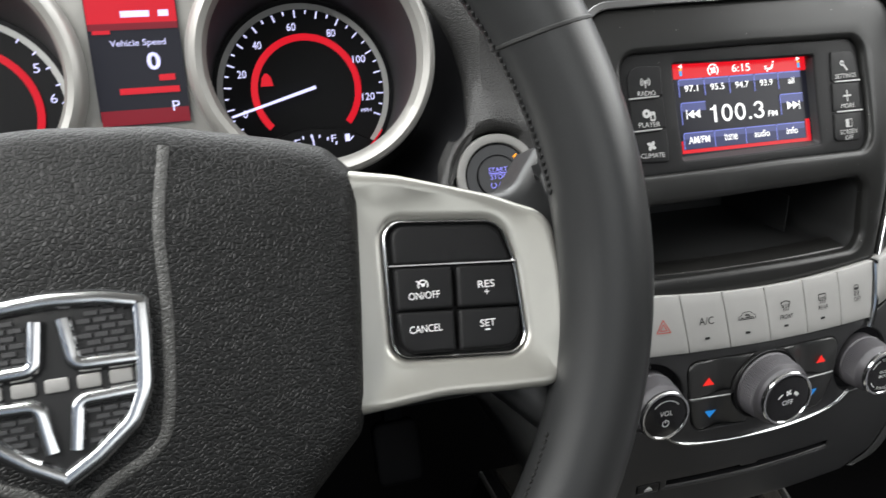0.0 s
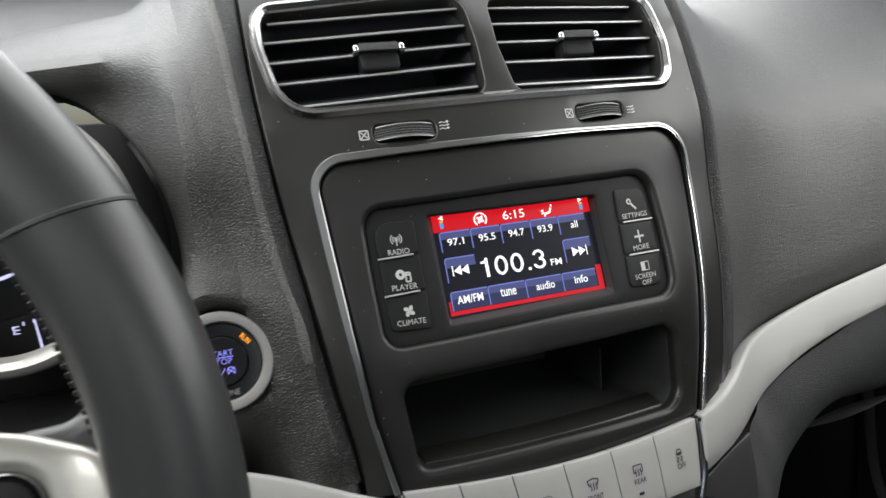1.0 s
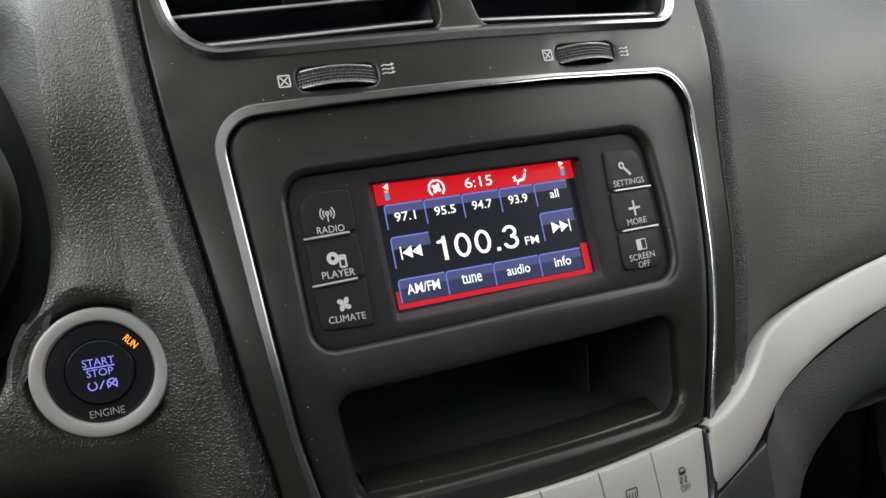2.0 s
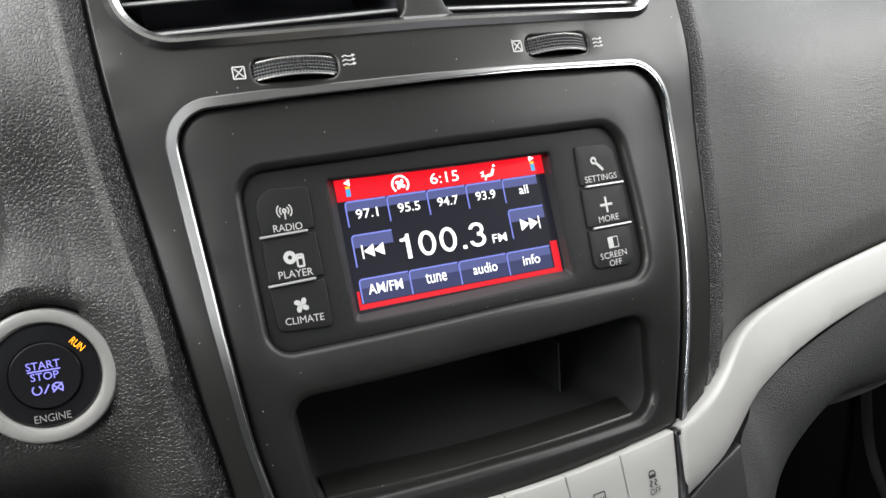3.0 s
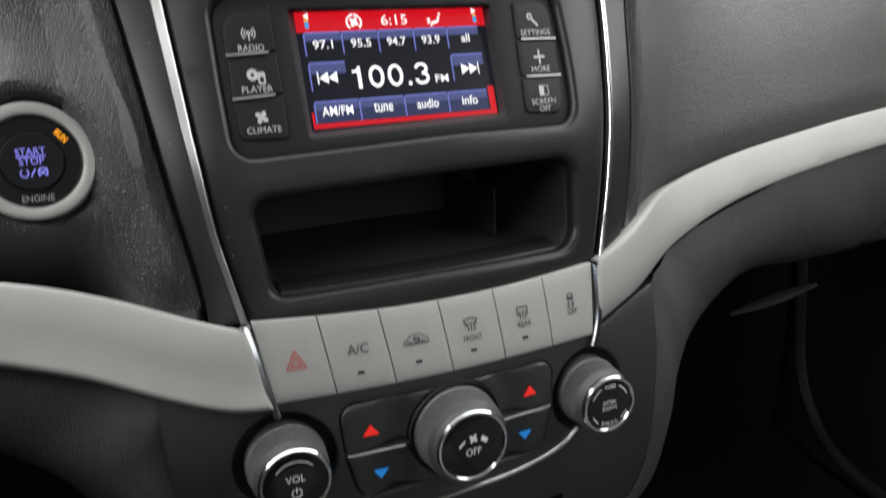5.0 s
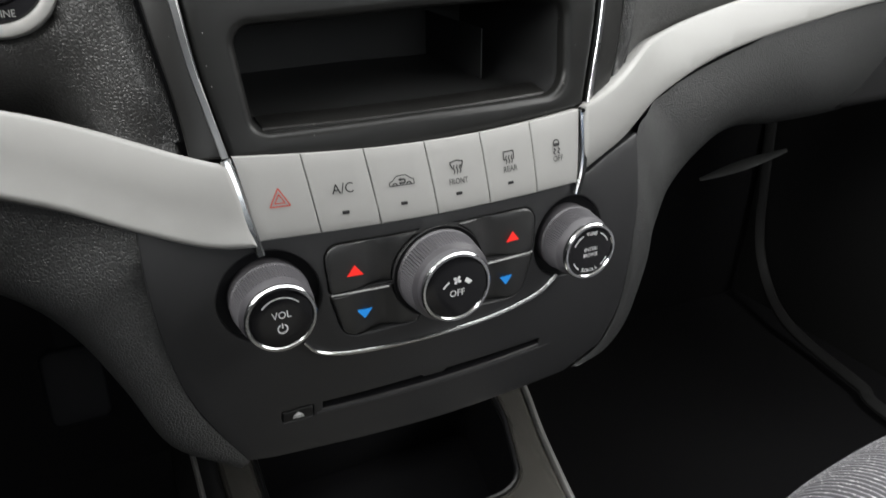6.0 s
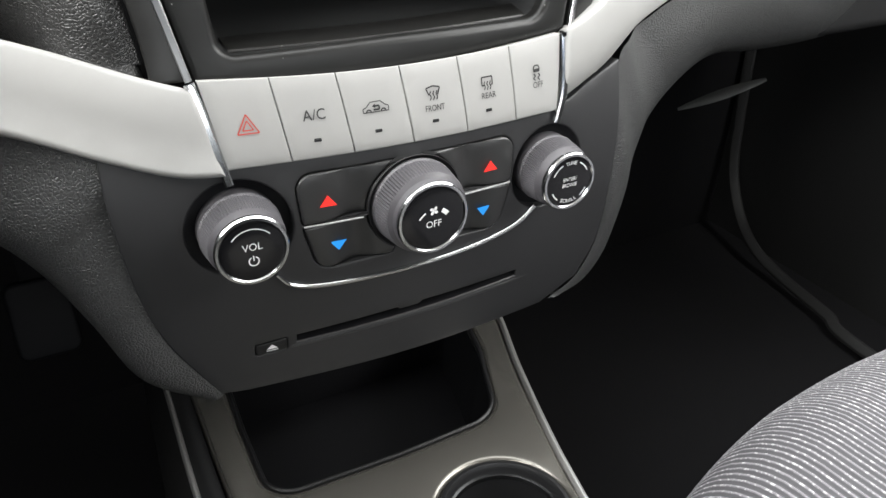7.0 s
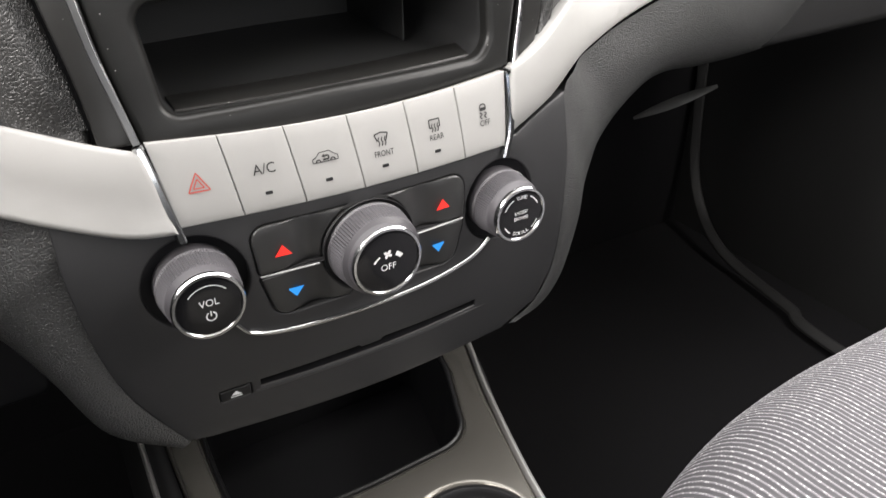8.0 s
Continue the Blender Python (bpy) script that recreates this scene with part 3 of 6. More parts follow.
L_TOP = [(-0.0888, 0.4948), (-0.103, 0.4995), (-0.138, 0.5135), (-0.16, 0.5220), (-0.19, 0.5315), (-0.25, 0.547), (-0.66, 0.575)]
L_LOW = [(-0.0828, 0.4602), (-0.099, 0.4618), (-0.127, 0.4712), (-0.164, 0.4888), (-0.19, 0.4992), (-0.25, 0.515), (-0.66, 0.545)]


def wing_surface(top, low):
    mid = curve([abs(0.5 * (a[0] + b[0]) - C0) for a, b in zip(top, low)], [0.5 * (a[1] + b[1]) for a, b in zip(top, low)])

    def y(x, z):
        a = abs(x - C0)
        d = z - mid(a)
        lean = 0.012 * ease((a - 0.105) / 0.09) * (0.5 + d / 0.036) + band_back(x) if x > 0 else 0.0
        return -0.0385 + 0.0165 * ease((a - 0.085) / 0.08) + lean + 0.22 * d + (7.0 if x < 0 else 3.0) * d * d + (-0.45 if x < 0 else 0.45) * max(0.0, -0.0085 - d)

    return on(y)


for top, low, where in ((R_TOP, R_LOW, "passenger"), (L_TOP, L_LOW, "driver")):
    lines = []
    for edge in (top, low):
        side = sorted((abs(x), z) for x, z in edge)
        line = curve([x for x, z in side], [z for x, z in side])
        ends = np.linspace(side[0][0], side[-1][0], 90)
        lines.append([(math.copysign(float(x), top[0][0]), line(float(x))) for x in ends])
    q = lines[0] + lines[1][::-1]
    part("trim_band", sheet(q, at=wing_surface(top, low), step=0.008, r=0.0026, depth=0.014, rings=5), SILVER, dashboard, "satin silver trim band")

# lower bolsters that turn under towards the footwells
R_IN = [(0.098, 0.335), (0.118, 0.346), (0.1285, 0.372), (0.1300, 0.41), (0.1305, 0.44), (0.1310, 0.4783), (0.150, 0.4841), (0.170, 0.4893), (0.192, 0.4953), (0.250, 0.5061), (0.330, 0.5156), (0.680, 0.5336)]
R_OUT = [(0.1022, 0.3347, -0.033), (0.1225, 0.3362, -0.028), (0.1366, 0.3404, -0.020), (0.1490, 0.3490, -0.010), (0.1620, 0.3715, 0.000), (0.1750, 0.3960, 0.008), (0.1945, 0.4165, 0.018), (0.2360, 0.4370, 0.035), (0.2740, 0.4420, 0.050), (0.3300, 0.4343, 0.060), (0.4169, 0.4288, 0.075), (0.5195, 0.4280, 0.090)]
L_IN = [(-0.0975, 0.336), (-0.1172, 0.3745), (-0.1256, 0.405), (-0.1296, 0.445), (-0.1270, 0.4730), (-0.163, 0.4920), (-0.19, 0.5025), (-0.25, 0.518), (-0.66, 0.548)]
L_OUT = [(-0.104, 0.332, -0.024), (-0.133, 0.350, -0.010), (-0.149, 0.386, 0.0), (-0.163, 0.414, 0.002), (-0.180, 0.434, 0.006), (-0.21, 0.450, 0.010), (-0.26, 0.458, 0.015), (-0.34, 0.463, 0.018), (-0.70, 0.48, 0.020)]


def bolster(inner, outer):
    a, b = smooth_line(inner, 7), smooth_line(outer, 7)
    rows = []
    for (x0, z0), (x1, z1, y1) in zip(a, b):
        y0 = dash_y(x0, z0)
        y0 += ((-0.019 + band_back(x0) if x0 > 0 else -0.019) - y0) * ease((abs(x0 - C0) - 0.122) / 0.035)
        row = []
        for k in range(9):
            t = k / 8 * math.pi / 2
            row.append(Vector((x0 + (x1 - x0) * math.sin(t), y0 + (y1 - y0) * (1 - math.cos(t)) ** (1.0 if x0 > 0 else 1.5), z0 + (z1 - z0) * math.sin(t))))
        row.append(Vector((x1 + 0.002 * (1 if x1 > 0 else -1), 0.30, z1 + 0.004)))
        rows.append(row)
    return skin(rows)


part("knee_bolster", bolster(R_IN, R_OUT), KNEE, dashboard)
part("knee_bolster", bolster(L_IN, L_OUT), KNEE, dashboard)

# ---------------------------------------------------------------- centre stack
stack = thing("centre_stack", "charcoal satin plastic centre stack with chrome trim", "dashboard panel", (C0, 0.0, 0.50))
notch = rpoly([(-0.0893, 0.4965), (-0.0965, 0.533), (-0.1010, 0.580), (-0.1070, 0.6608), (-0.0657, 0.6626), (0.0, 0.6642), (0.040, 0.6646), (0.1185, 0.6625), (0.1203, 0.618), (0.1150, 0.577), (0.1063, 0.532), (0.0968, 0.4965)],
              [0, 0.2, 0.3, 0.016, 0.4, 0.5, 0.5, 0.023, 0.2, 0.3, 0.3, 0], 10)
outer_r = [(C0 + half_right(z), z) for z in [0.4965 + 0.3035 * i / 30 for i in range(31)]]
outer_l = [(C0 - half_left(z), z) for z in [0.4965 + 0.3035 * i / 30 for i in range(31)]]
VENT_L = rpoly([(-0.1172, 0.7385), (-0.1195, 0.720), (-0.1120, 0.6868), (-0.0066, 0.6878), (-0.0064, 0.715), (-0.0085, 0.7430)], [0.009, 0.03, 0.019, 0.009, 0.05, 0.01], 8)
VENT_R = rpoly([(0.0066, 0.7430), (0.0062, 0.715), (0.0118, 0.6883), (0.1150, 0.6868), (0.1192, 0.712), (0.1140, 0.7378)], [0.01, 0.05, 0.008, 0.018, 0.03, 0.009], 8)
WHEELS = [(-0.0562, 0.6720), (0.0610, 0.6734)]
wheel_holes = [rrect(x - 0.0165, z - 0.0045, x + 0.0165, z + 0.0045, 0.0035) for x, z in WHEELS]
part("upper_bezel", sheet(outer_l[::-1] + notch + outer_r, [VENT_L, VENT_R, *wheel_holes], step=0.008, r=0.0012, depth=0.012), PANEL, stack)
BEZ = rpoly([(-0.0848, 0.6350), (0.0, 0.6372), (0.0868, 0.6368), (0.0905, 0.600), (0.0893, 0.5685), (0.0167, 0.5702), (-0.0838, 0.5668), (-0.0848, 0.600)], [0.010, 0.6, 0.012, 0.2, 0.010, 0.6, 0.009, 0.3], 8)
CUB = rpoly([(-0.0795, 0.5488), (0.005, 0.5522), (0.0858, 0.5520), (0.0838, 0.5050), (0.0, 0.5058), (-0.0750, 0.5045)], [0.008, 0.4, 0.010, 0.012, 0.4, 0.007], 8)
inner = shift(ccw(notch + [(0.091, 0.4950), (0.05, 0.4932), (0.0, 0.4915), (-0.055, 0.4918), (-0.0870, 0.4938)]), 0.0010)
part("radio_surround", sheet(inner, [BEZ, CUB], off=-0.0012, step=0.007, r=0.0036, depth=0.008, rings=5), SURROUND, stack, "dark satin radio surround")
p, n = trace(notch, P, 0.0004, 0.003)
trim_w = curve((0.0, 0.3, 0.42, 0.55, 0.7, 0.85, 1.0), (0.0030, 0.0044, 0.0034, 0.0022, 0.0024, 0.0026, 0.0022))
part("chrome_trim", strip(p, n, trim_w, 0.0030, 0.0005), TRIMLINE, stack, "thin chrome trim line")
p, n = trace(shift(ccw(notch + [(0.05, 0.4900), (-0.05, 0.4900)]), 0.0014)[2:-4], P, 0.0014, 0.003)
part("chrome_bead", tube(p, n, 0.0007, 0.0007, n=6), CHROME, stack, "fine bright bead")
for side in ([(-0.0892, 0.4950), (-0.0862, 0.4800), (-0.0816, 0.4545)], [(0.0915, 0.4955), (0.0890, 0.4700), (0.0833, 0.4545)]):
    p, n = trace(smooth_line(side, 6), P, 0.0026, 0.003)
    part("chrome_spear", strip(p, n, 0.0038, 0.0024, 0.0008), CHROME, stack, "thin chrome trim line")
    x, z = side[0]
    part("chrome_joint", tube(*trace([(x - 0.0003, z + 0.0010), (x + 0.0003, z - 0.0012)], P, 0.0018, 0.001), 0.0048, 0.0060), CHROME, stack)

# the open storage cubby under the radio
back = 0.085
lip = dense(shift(ccw(CUB), 0.0), 0.006)
rows = [[P(x, z, -0.0085) for x, z in lip], [P(x, z, -0.011) for x, z in shift(lip, 0.0006)], [Vector((C0 + (x - C0) * 0.93, back, 0.512 + (z - 0.512) * 0.9)) for x, z in lip]]
v, f = skin(rows, closed=True)
f = f + [tuple(range(2 * len(lip), 3 * len(lip)))]
part("cubby", (v, f), CUBBY, stack, "deep black storage cubby")
ledge_x = [-0.0712 + 0.1530 * i / 20 for i in range(21)]
ledge = [[P(x, 0.5055, -0.009) + Vector((0, 0, dz)) + Vector((0, dy, 0)) for dy, dz in ((0, -0.003), (0, 0.0), (0.0006, 0.0007), (0.016, 0.0022), (0.017, 0.0018), (0.017, -0.004))] for x in ledge_x]
part("cubby_ledge", skin(ledge), PANEL, stack)
part("cubby_rib", box(0.0565, 0.015, 0.506, 0.0573, 0.0850, 0.532), CUBBY, stack)
for x, z in WHEELS:
    o = P(x, z, 0.0)
    fr = plane(P(x, z, -0.0262), P(x + 0.002, z) - P(x - 0.002, z), P(x, z) - P(x, z, 0.01))
    rows_h = [(0.0298, -0.0026 + 0.00065 * k) for k in range(9)]
    body = lathe([(0.0285, -0.0034), (0.0296, -0.0031)] + rows_h + [(0.0296, 0.0031), (0.0285, 0.0034)], lambda a, b, c, fr=fr: fr(a, b, c), n=300,
                 wob=lambda i, j: -0.0007 * max(i % 2, j % 2) if 2 <= i <= 10 else 0.0)
    wheel = part("thumb_wheel", body, DARK_RIB, stack, "ribbed grey thumb wheel")
    for dz in (-0.0034, 0.0034):
        arc = [fr(0.0293 * math.sin(radians(t)), -0.0293 * math.cos(radians(t)), dz) for t in range(-30, 31, 3)]
        part("wheel_edge", tube(arc, [fr(0, -0.01, 0) - fr(0, 0, 0)] * len(arc), 0.0008, 0.0008, n=6), RINGM, wheel)
    part("wheel_well", lathe([(0.0175, -0.0115), (0.0001, -0.012)], tangent(P, x, z), n=24), DEEP, stack)
SHUT = line2([(-1, -1), (1, -1), (1, 1), (-1, 1)], 0.22, True) + line2([(-0.75, -0.75), (0.75, 0.75)], 0.2) + line2([(-0.75, 0.75), (0.75, -0.75)], 0.2)
FLOW = [q for k in (-0.85, 0, 0.85) for q in line2([(-1.4, k - 0.1), (-0.7, k + 0.2), (0.1, k - 0.05), (0.9, k + 0.15)], 0.2) + [[(0.8, k - 0.2), (1.5, k + 0.2), (0.8, k + 0.5)]]]
for x, z in ((-0.0776, 0.6717), (0.0398, 0.6737)):
    part("shut_mark", decal(moved(SHUT, x, z, 0.0022), P, 0.0004), GREY_PRINT, stack)
for x, z in ((-0.0350, 0.6732), (0.0825, 0.6726)):
    part("flow_mark", decal(moved(FLOW, x, z, 0.0019), P, 0.0004), GREY_PRINT, stack)

# chrome ring round the pair of vents
ring = rpoly([(-0.1205, 0.7400), (-0.1222, 0.720), (-0.1150, 0.6842), (0.003, 0.6862), (0.1190, 0.6856), (0.1222, 0.710), (0.1170, 0.7405), (0.003, 0.7472)], [0.012, 0.04, 0.022, 0.6, 0.021, 0.03, 0.012, 0.6], 10)
p, n = trace(ring, P, 0.0006, 0.004, closed=True)
part("vent_ring", strip(p, n, 0.0056, 0.0042, 0.0021, closed=True), SATIN, stack, "satin chrome vent ring")


# ---------------------------------------------------------------- air vents
def air_vent(hole, grip_x, grip_z, levels, tilt):
    xs = [q[0] for q in hole]
    cx = 0.5 * (min(xs) + max(xs))
    vent = thing("air_vent", "black slatted air vent with a chrome-tipped slider", "air vent", P(cx, 0.69, -0.02), group="centre air vents")
    loop = dense(ccw(hole), 0.006)
    v, f = skin([[P(x, z, -0.0115) for x, z in loop], [P(x, z, -0.055) for x, z in shift(loop, 0.006)]], closed=True)
    part("housing", (v, f + [tuple(range(len(loop), 2 * len(loop)))]), DUCT, vent)
    for z in levels:
        line = np.linspace(min(xs), max(xs), 160)
        ok = line[inside(line, np.full(160, z), hole)]
        x0, x1 = float(ok.min()) + 0.0004, float(ok.max()) - 0.0004
        rows = []
        for k in range(25):
            x = x0 + (x1 - x0) * k / 24
            o = P(x, z + tilt * (x - cx), -0.0055)
            sec = ((0.0, -0.0006), (0.0, 0.0006), (0.0008, 0.0011), (0.020, 0.0030), (0.0205, 0.0020), (0.0008, -0.0011))
            rows.append([o + Vector((0, dy, dz)) for dy, dz in sec])
        v, f = skin(rows, closed=True)
        slat = part("slat", (v, f), SLAT, vent)
        front = [P(x0 + (x1 - x0) * k / 24, z + tilt * (x0 + (x1 - x0) * k / 24 - cx), -0.0052) for k in range(25)]
        part("slat_lip", tube(front, [Vector((0, -1, 0.2))] * 25, 0.0013, 0.0011, n=6), SLAT_EDGE, slat)
    fr = tangent(P, grip_x, grip_z, -0.005)
    grip = part("slider", sheet(rrect(-0.0105, -0.0085, 0.0105, 0.004, 0.003), at=fr, off=0.0025, step=0.006, r=0.0015, depth=0.010), DIAL, vent)
    teeth = [sheet(rrect(-0.0104 + 0.00104 * k, 0.0010, -0.0098 + 0.00104 * k, 0.0054, 0.0002, 2), at=fr, off=0.0060, step=0.006, r=0.0002, depth=0.006) for k in range(20)]
    tagged(part("slider_ribs", join(*teeth), DARK_RIB, grip, "dark ribbed slider bar"), kind="stuff")
    part("slider_bar", sheet(rrect(-0.0108, 0.0012, 0.0108, 0.0052, 0.0015), at=fr, off=0.0054, step=0.006, r=0.0010, depth=0.006), DARK_RIB, grip)
    for s0 in (-1, 1):
        part("slider_tip", sheet(rrect(s0 * 0.0122 - 0.0017, 0.0006, s0 * 0.0122 + 0.0017, 0.0050, 0.0014), at=fr, off=0.0060, step=0.006, r=0.0013, depth=0.006), CHROME, grip, "chrome slider tip")
    return vent


air_vent(VENT_L, -0.0605, 0.7134, (0.6920, 0.7042, 0.7153, 0.7262, 0.7366), 0.040)
air_vent(VENT_R, 0.0603, 0.7149, (0.6930, 0.7055, 0.7170, 0.7278, 0.7376), -0.012)

# ---------------------------------------------------------------- radio
radio = thing("radio", "black touchscreen car radio, switched on", "car radio", P(0.008, 0.57, -0.005))
WIN = rpoly([(-0.0512, 0.6292), (0.0502, 0.6287), (0.0508, 0.5760), (-0.0494, 0.5744)], 0.0015, 3)
FACE = -0.0054
part("faceplate", sheet(shift(ccw(BEZ), -0.0005), [WIN], off=FACE, step=0.007, r=0.0012, depth=0.0045), FASCIA, radio)
S = plane((0.0013, 0.0015, 0.6010), (1, 0, 0), (0, 0.34, 1.0))
SW, SH = 0.0940, 0.0540
win = dense(ccw(WIN), 0.004)
seat_x = lambda x: min(max((x - 0.0006) * 0.965 + 0.0004, -0.5 * SW - 0.0008), 0.5 * SW + 0.0008)
well = [[P(x, z, FACE - 0.0012) for x, z in win], [S(seat_x(x), (z - 0.6018) * 1.03, -0.0004) for x, z in win]]
part("screen_well", skin(well, closed=True), LOWER, radio, "sloping walls round the screen")


def uv(s, t):
    """A place on the screen, from its top left corner, 0 to 1."""
    return (s - 0.5) * SW, (0.5 - t) * SH


def block(s0, t0, s1, t1):
    return [uv(s0, t1), uv(s1, t1), uv(s1, t0), uv(s0, t0)]


screen = part("screen", decal([block(-0.03, -0.03, 1.03, 1.03)], S, 0.0), LCD_BACK, radio, "lit colour touchscreen")
for q in (block(-0.01, -0.02, 1.01, 0.172), block(0.0, 0.960, 0.998, 1.0), block(0.0, 0.86, 0.012, 0.960), block(0.962, 0.74, 0.998, 0.960)):
    part("red_bar", decal([q], S, 0.0002), LCD_RED, screen)


def lcd_word(text, s, t, w, h, m=LCD_WHITE, bold=0.007):
    x, z = uv(s, t)
    part("lettering", word(text, x, z, w * SW, h * SH, S, 0.0006, bold=bold), m, screen)


def lcd_key(s0, t0, s1, t1, mid, edge, low=LCD_KEY):
    """A soft key: a lighter upper band, a dark lower one and a fine bright line over its top and down its side to edge."""
    part("soft_key", decal([rpoly([uv(s0, mid), uv(s1, mid), uv(s1, t0), uv(s0, t0)], [0, 0, 0.0009, 0.0009], 4)], S, 0.0003), LCD_KEY2, screen)
    if low:
        part("soft_key", decal([block(s0, mid, s1, t1)], S, 0.0003), low, screen)
    part("key_line", decal(line2([uv(s1, t0), uv(s0 + 0.010, t0), uv(s0 + 0.003, t0 + 0.008), uv(s0, t0 + 0.024), uv(s0, edge)], 0.00060), S, 0.0004), LCD_BLUE, screen)


cuts = (0.021, 0.211, 0.400, 0.592, 0.779, 0.963)
for k, (text, s, w) in enumerate((("97.1", 0.110, 0.100), ("95.5", 0.305, 0.104), ("94.7", 0.493, 0.102), ("93.9", 0.682, 0.100), ("all", 0.879, 0.048))):
    lcd_key(cuts[k], 0.181, cuts[k + 1] - 0.004, 0.37, 0.250, 0.372, None)
    lcd_word(text, s, 0.283, w, 0.072)
cuts = (0.019, 0.247, 0.485, 0.727, 0.957)
for k, (text, s, w) in enumerate((("AM/FM", 0.130, 0.157), ("tune", 0.367, 0.100), ("audio", 0.608, 0.121), ("info", 0.847, 0.089))):
    lcd_key(cuts[k], 0.775, cuts[k + 1] - 0.004, 0.955, 0.845, 0.955)
    lcd_word(text, s, 0.858, w, 0.080)


def ring_arc(x, z, rx, rz, w, a0, a1, n=18):
    """An oval stroke as a row of small quads."""
    out = []
    for i in range(n):
        s, e = radians(a0 + (a1 - a0) * i / n), radians(a0 + (a1 - a0) * (i + 1) / n)
        out.append([(x + (rx + k) * math.cos(t), z + (rz + k) * math.sin(t)) for t, k in ((s, -w / 2), (e, -w / 2), (e, w / 2), (s, w / 2))])
    return out


ONE = [[(0.02, -0.5), (0.17, -0.5), (0.17, 0.5), (0.06, 0.5), (0.03, 0.40), (-0.04, 0.345), (-0.18, 0.325), (-0.18, 0.225), (0.02, 0.225)]]
NOUGHT = ring_arc(0, 0, 0.255, 0.435, 0.135, 0, 360, 30)
THREE = ring_arc(-0.01, 0.225, 0.225, 0.215, 0.13, 172, -88, 16) + ring_arc(-0.01, -0.205, 0.255, 0.235, 0.13, 88, -172, 16)
POINT = [[(-0.075, -0.5), (0.075, -0.5), (0.075, -0.35), (-0.075, -0.35)]]
big = [q for shape, x in ((ONE, -1.66), (NOUGHT, -0.86), (NOUGHT, -0.06), (POINT, 0.53), (THREE, 1.08)) for q in moved(shape, x, 0)]
fx, fz = uv(0.4655, 0.585)
part("frequency", decal([[(fx + 0.0119 * a, fz + 0.0104 * b) for a, b in q] for q in big], S, 0.0006), LCD_WHITE, screen, "large white frequency figures")
lcd_word("FM", 0.709, 0.640, 0.072, 0.066)
lcd_word("6:15", 0.498, 0.092, 0.140, 0.086, bold=0.0)
lcd_key(0.022, 0.440, 0.205, 0.66, 0.535, 0.68, None)
lcd_key(0.779, 0.435, 0.962, 0.65, 0.535, 0.67, None)
skip = [[(-1, 0), (0, 0.62), (0, -0.62)], [(0, 0), (1, 0.62), (1, -0.62)], [(-1.2, -0.65), (-1.06, -0.65), (-1.06, 0.65), (-1.2, 0.65)]]
part("skip_icon", decal(moved(skip, *uv(0.110, 0.570), 0.0043), S, 0.0006), LCD_WHITE, screen)
part("skip_icon", decal(moved(skip, *uv(0.874, 0.568), 0.0043, 180), S, 0.0006), LCD_WHITE, screen)
fan = [q for a in (45, 135, 225, 315) for q in moved([[(0, 0), (0.45, -0.30), (0.85, -0.12), (0.98, 0.20), (0.75, 0.44), (0.30, 0.34)]], 0, 0, 1, a)]
dial = arc2(0, 0, 1.3, 0.32, -50, 40, 6) + arc2(0, 0, 1.3, 0.32, 45, 85, 4) + arc2(0, 0, 1.3, 0.32, 92, 135, 4) + arc2(0, 0, 1.3, 0.32, 140, 230, 6)
part("fan_icon", decal(moved(dial, *uv(0.285, 0.100), 0.0027) + moved(fan, *uv(0.285, 0.100), 0.0024), S, 0.0006), LCD_WHITE, screen)
sitter = [bar2((-0.9, -0.75), (0.1, -0.60), 0.42), bar2((0.1, -0.65), (0.55, 0.35), 0.42), [(-1.9, -0.1), (-1.2, 0.2), (-1.3, -0.5)], bar2((-1.75, -0.7), (-1.15, -0.55), 0.3), bar2((-0.9, -0.7), (-1.15, -1.35), 0.3)] + arc2(0.72, 0.82, 0.12, 0.24, 0, 360, 8)
part("airflow_icon", decal(moved(sitter, *uv(0.730, 0.095), 0.0027), S, 0.0006), LCD_WHITE, screen)
for s, d in ((0.045, 1), (0.951, -1)):
    x, z = uv(s, 0.035)
    part("level_mark", decal([[(x - d * 0.0014, z), (x + d * 0.0012, z - 0.0014), (x + d * 0.0012, z + 0.0014)]], S, 0.0005), LCD_WHITE, screen)
    part("level_mark", decal([block(s - 0.010, 0.062, s + 0.010, 0.080)], S, 0.0005), LCD_YELLOW, screen)
    part("level_mark", decal([block(s - 0.010, 0.084, s + 0.010, 0.140)], S, 0.0005), LCD_CYAN, screen)

ANTENNA = [bar2((0, -1.1), (0, 0.2), 0.24)] + arc2(0, 0.3, 0.28, 0.28, 0, 360, 10) + [q for r in (0.75, 1.25) for a in (-48, 132) for q in arc2(0, 0.3, r, 0.22, a, a + 96, 6)]
PLAYER = arc2(-0.5, 0.35, 0.55, 0.55, 0, 360, 14) + line2([(0.35, -0.9), (1.15, -0.9), (1.15, 0.55), (0.35, 0.55)], 0.26, True) + [bar2((0.35, 0.2), (1.15, 0.2), 0.35)]
FAN = moved(fan, 0, 0, 1.15)
WRENCH = [bar2((0.95, -0.95), (-0.35, 0.35), 0.42)] + arc2(-0.62, 0.62, 0.42, 0.34, -20, 290, 10)
PLUS = [bar2((-1, 0), (1, 0), 0.32), bar2((0, -1), (0, 1), 0.32)]
HALF = line2([(-0.95, -0.8), (0.95, -0.8), (0.95, 0.8), (-0.95, 0.8)], 0.14, True) + [[(-0.95, -0.8), (0, -0.8), (0, 0.8), (-0.95, 0.8)]]


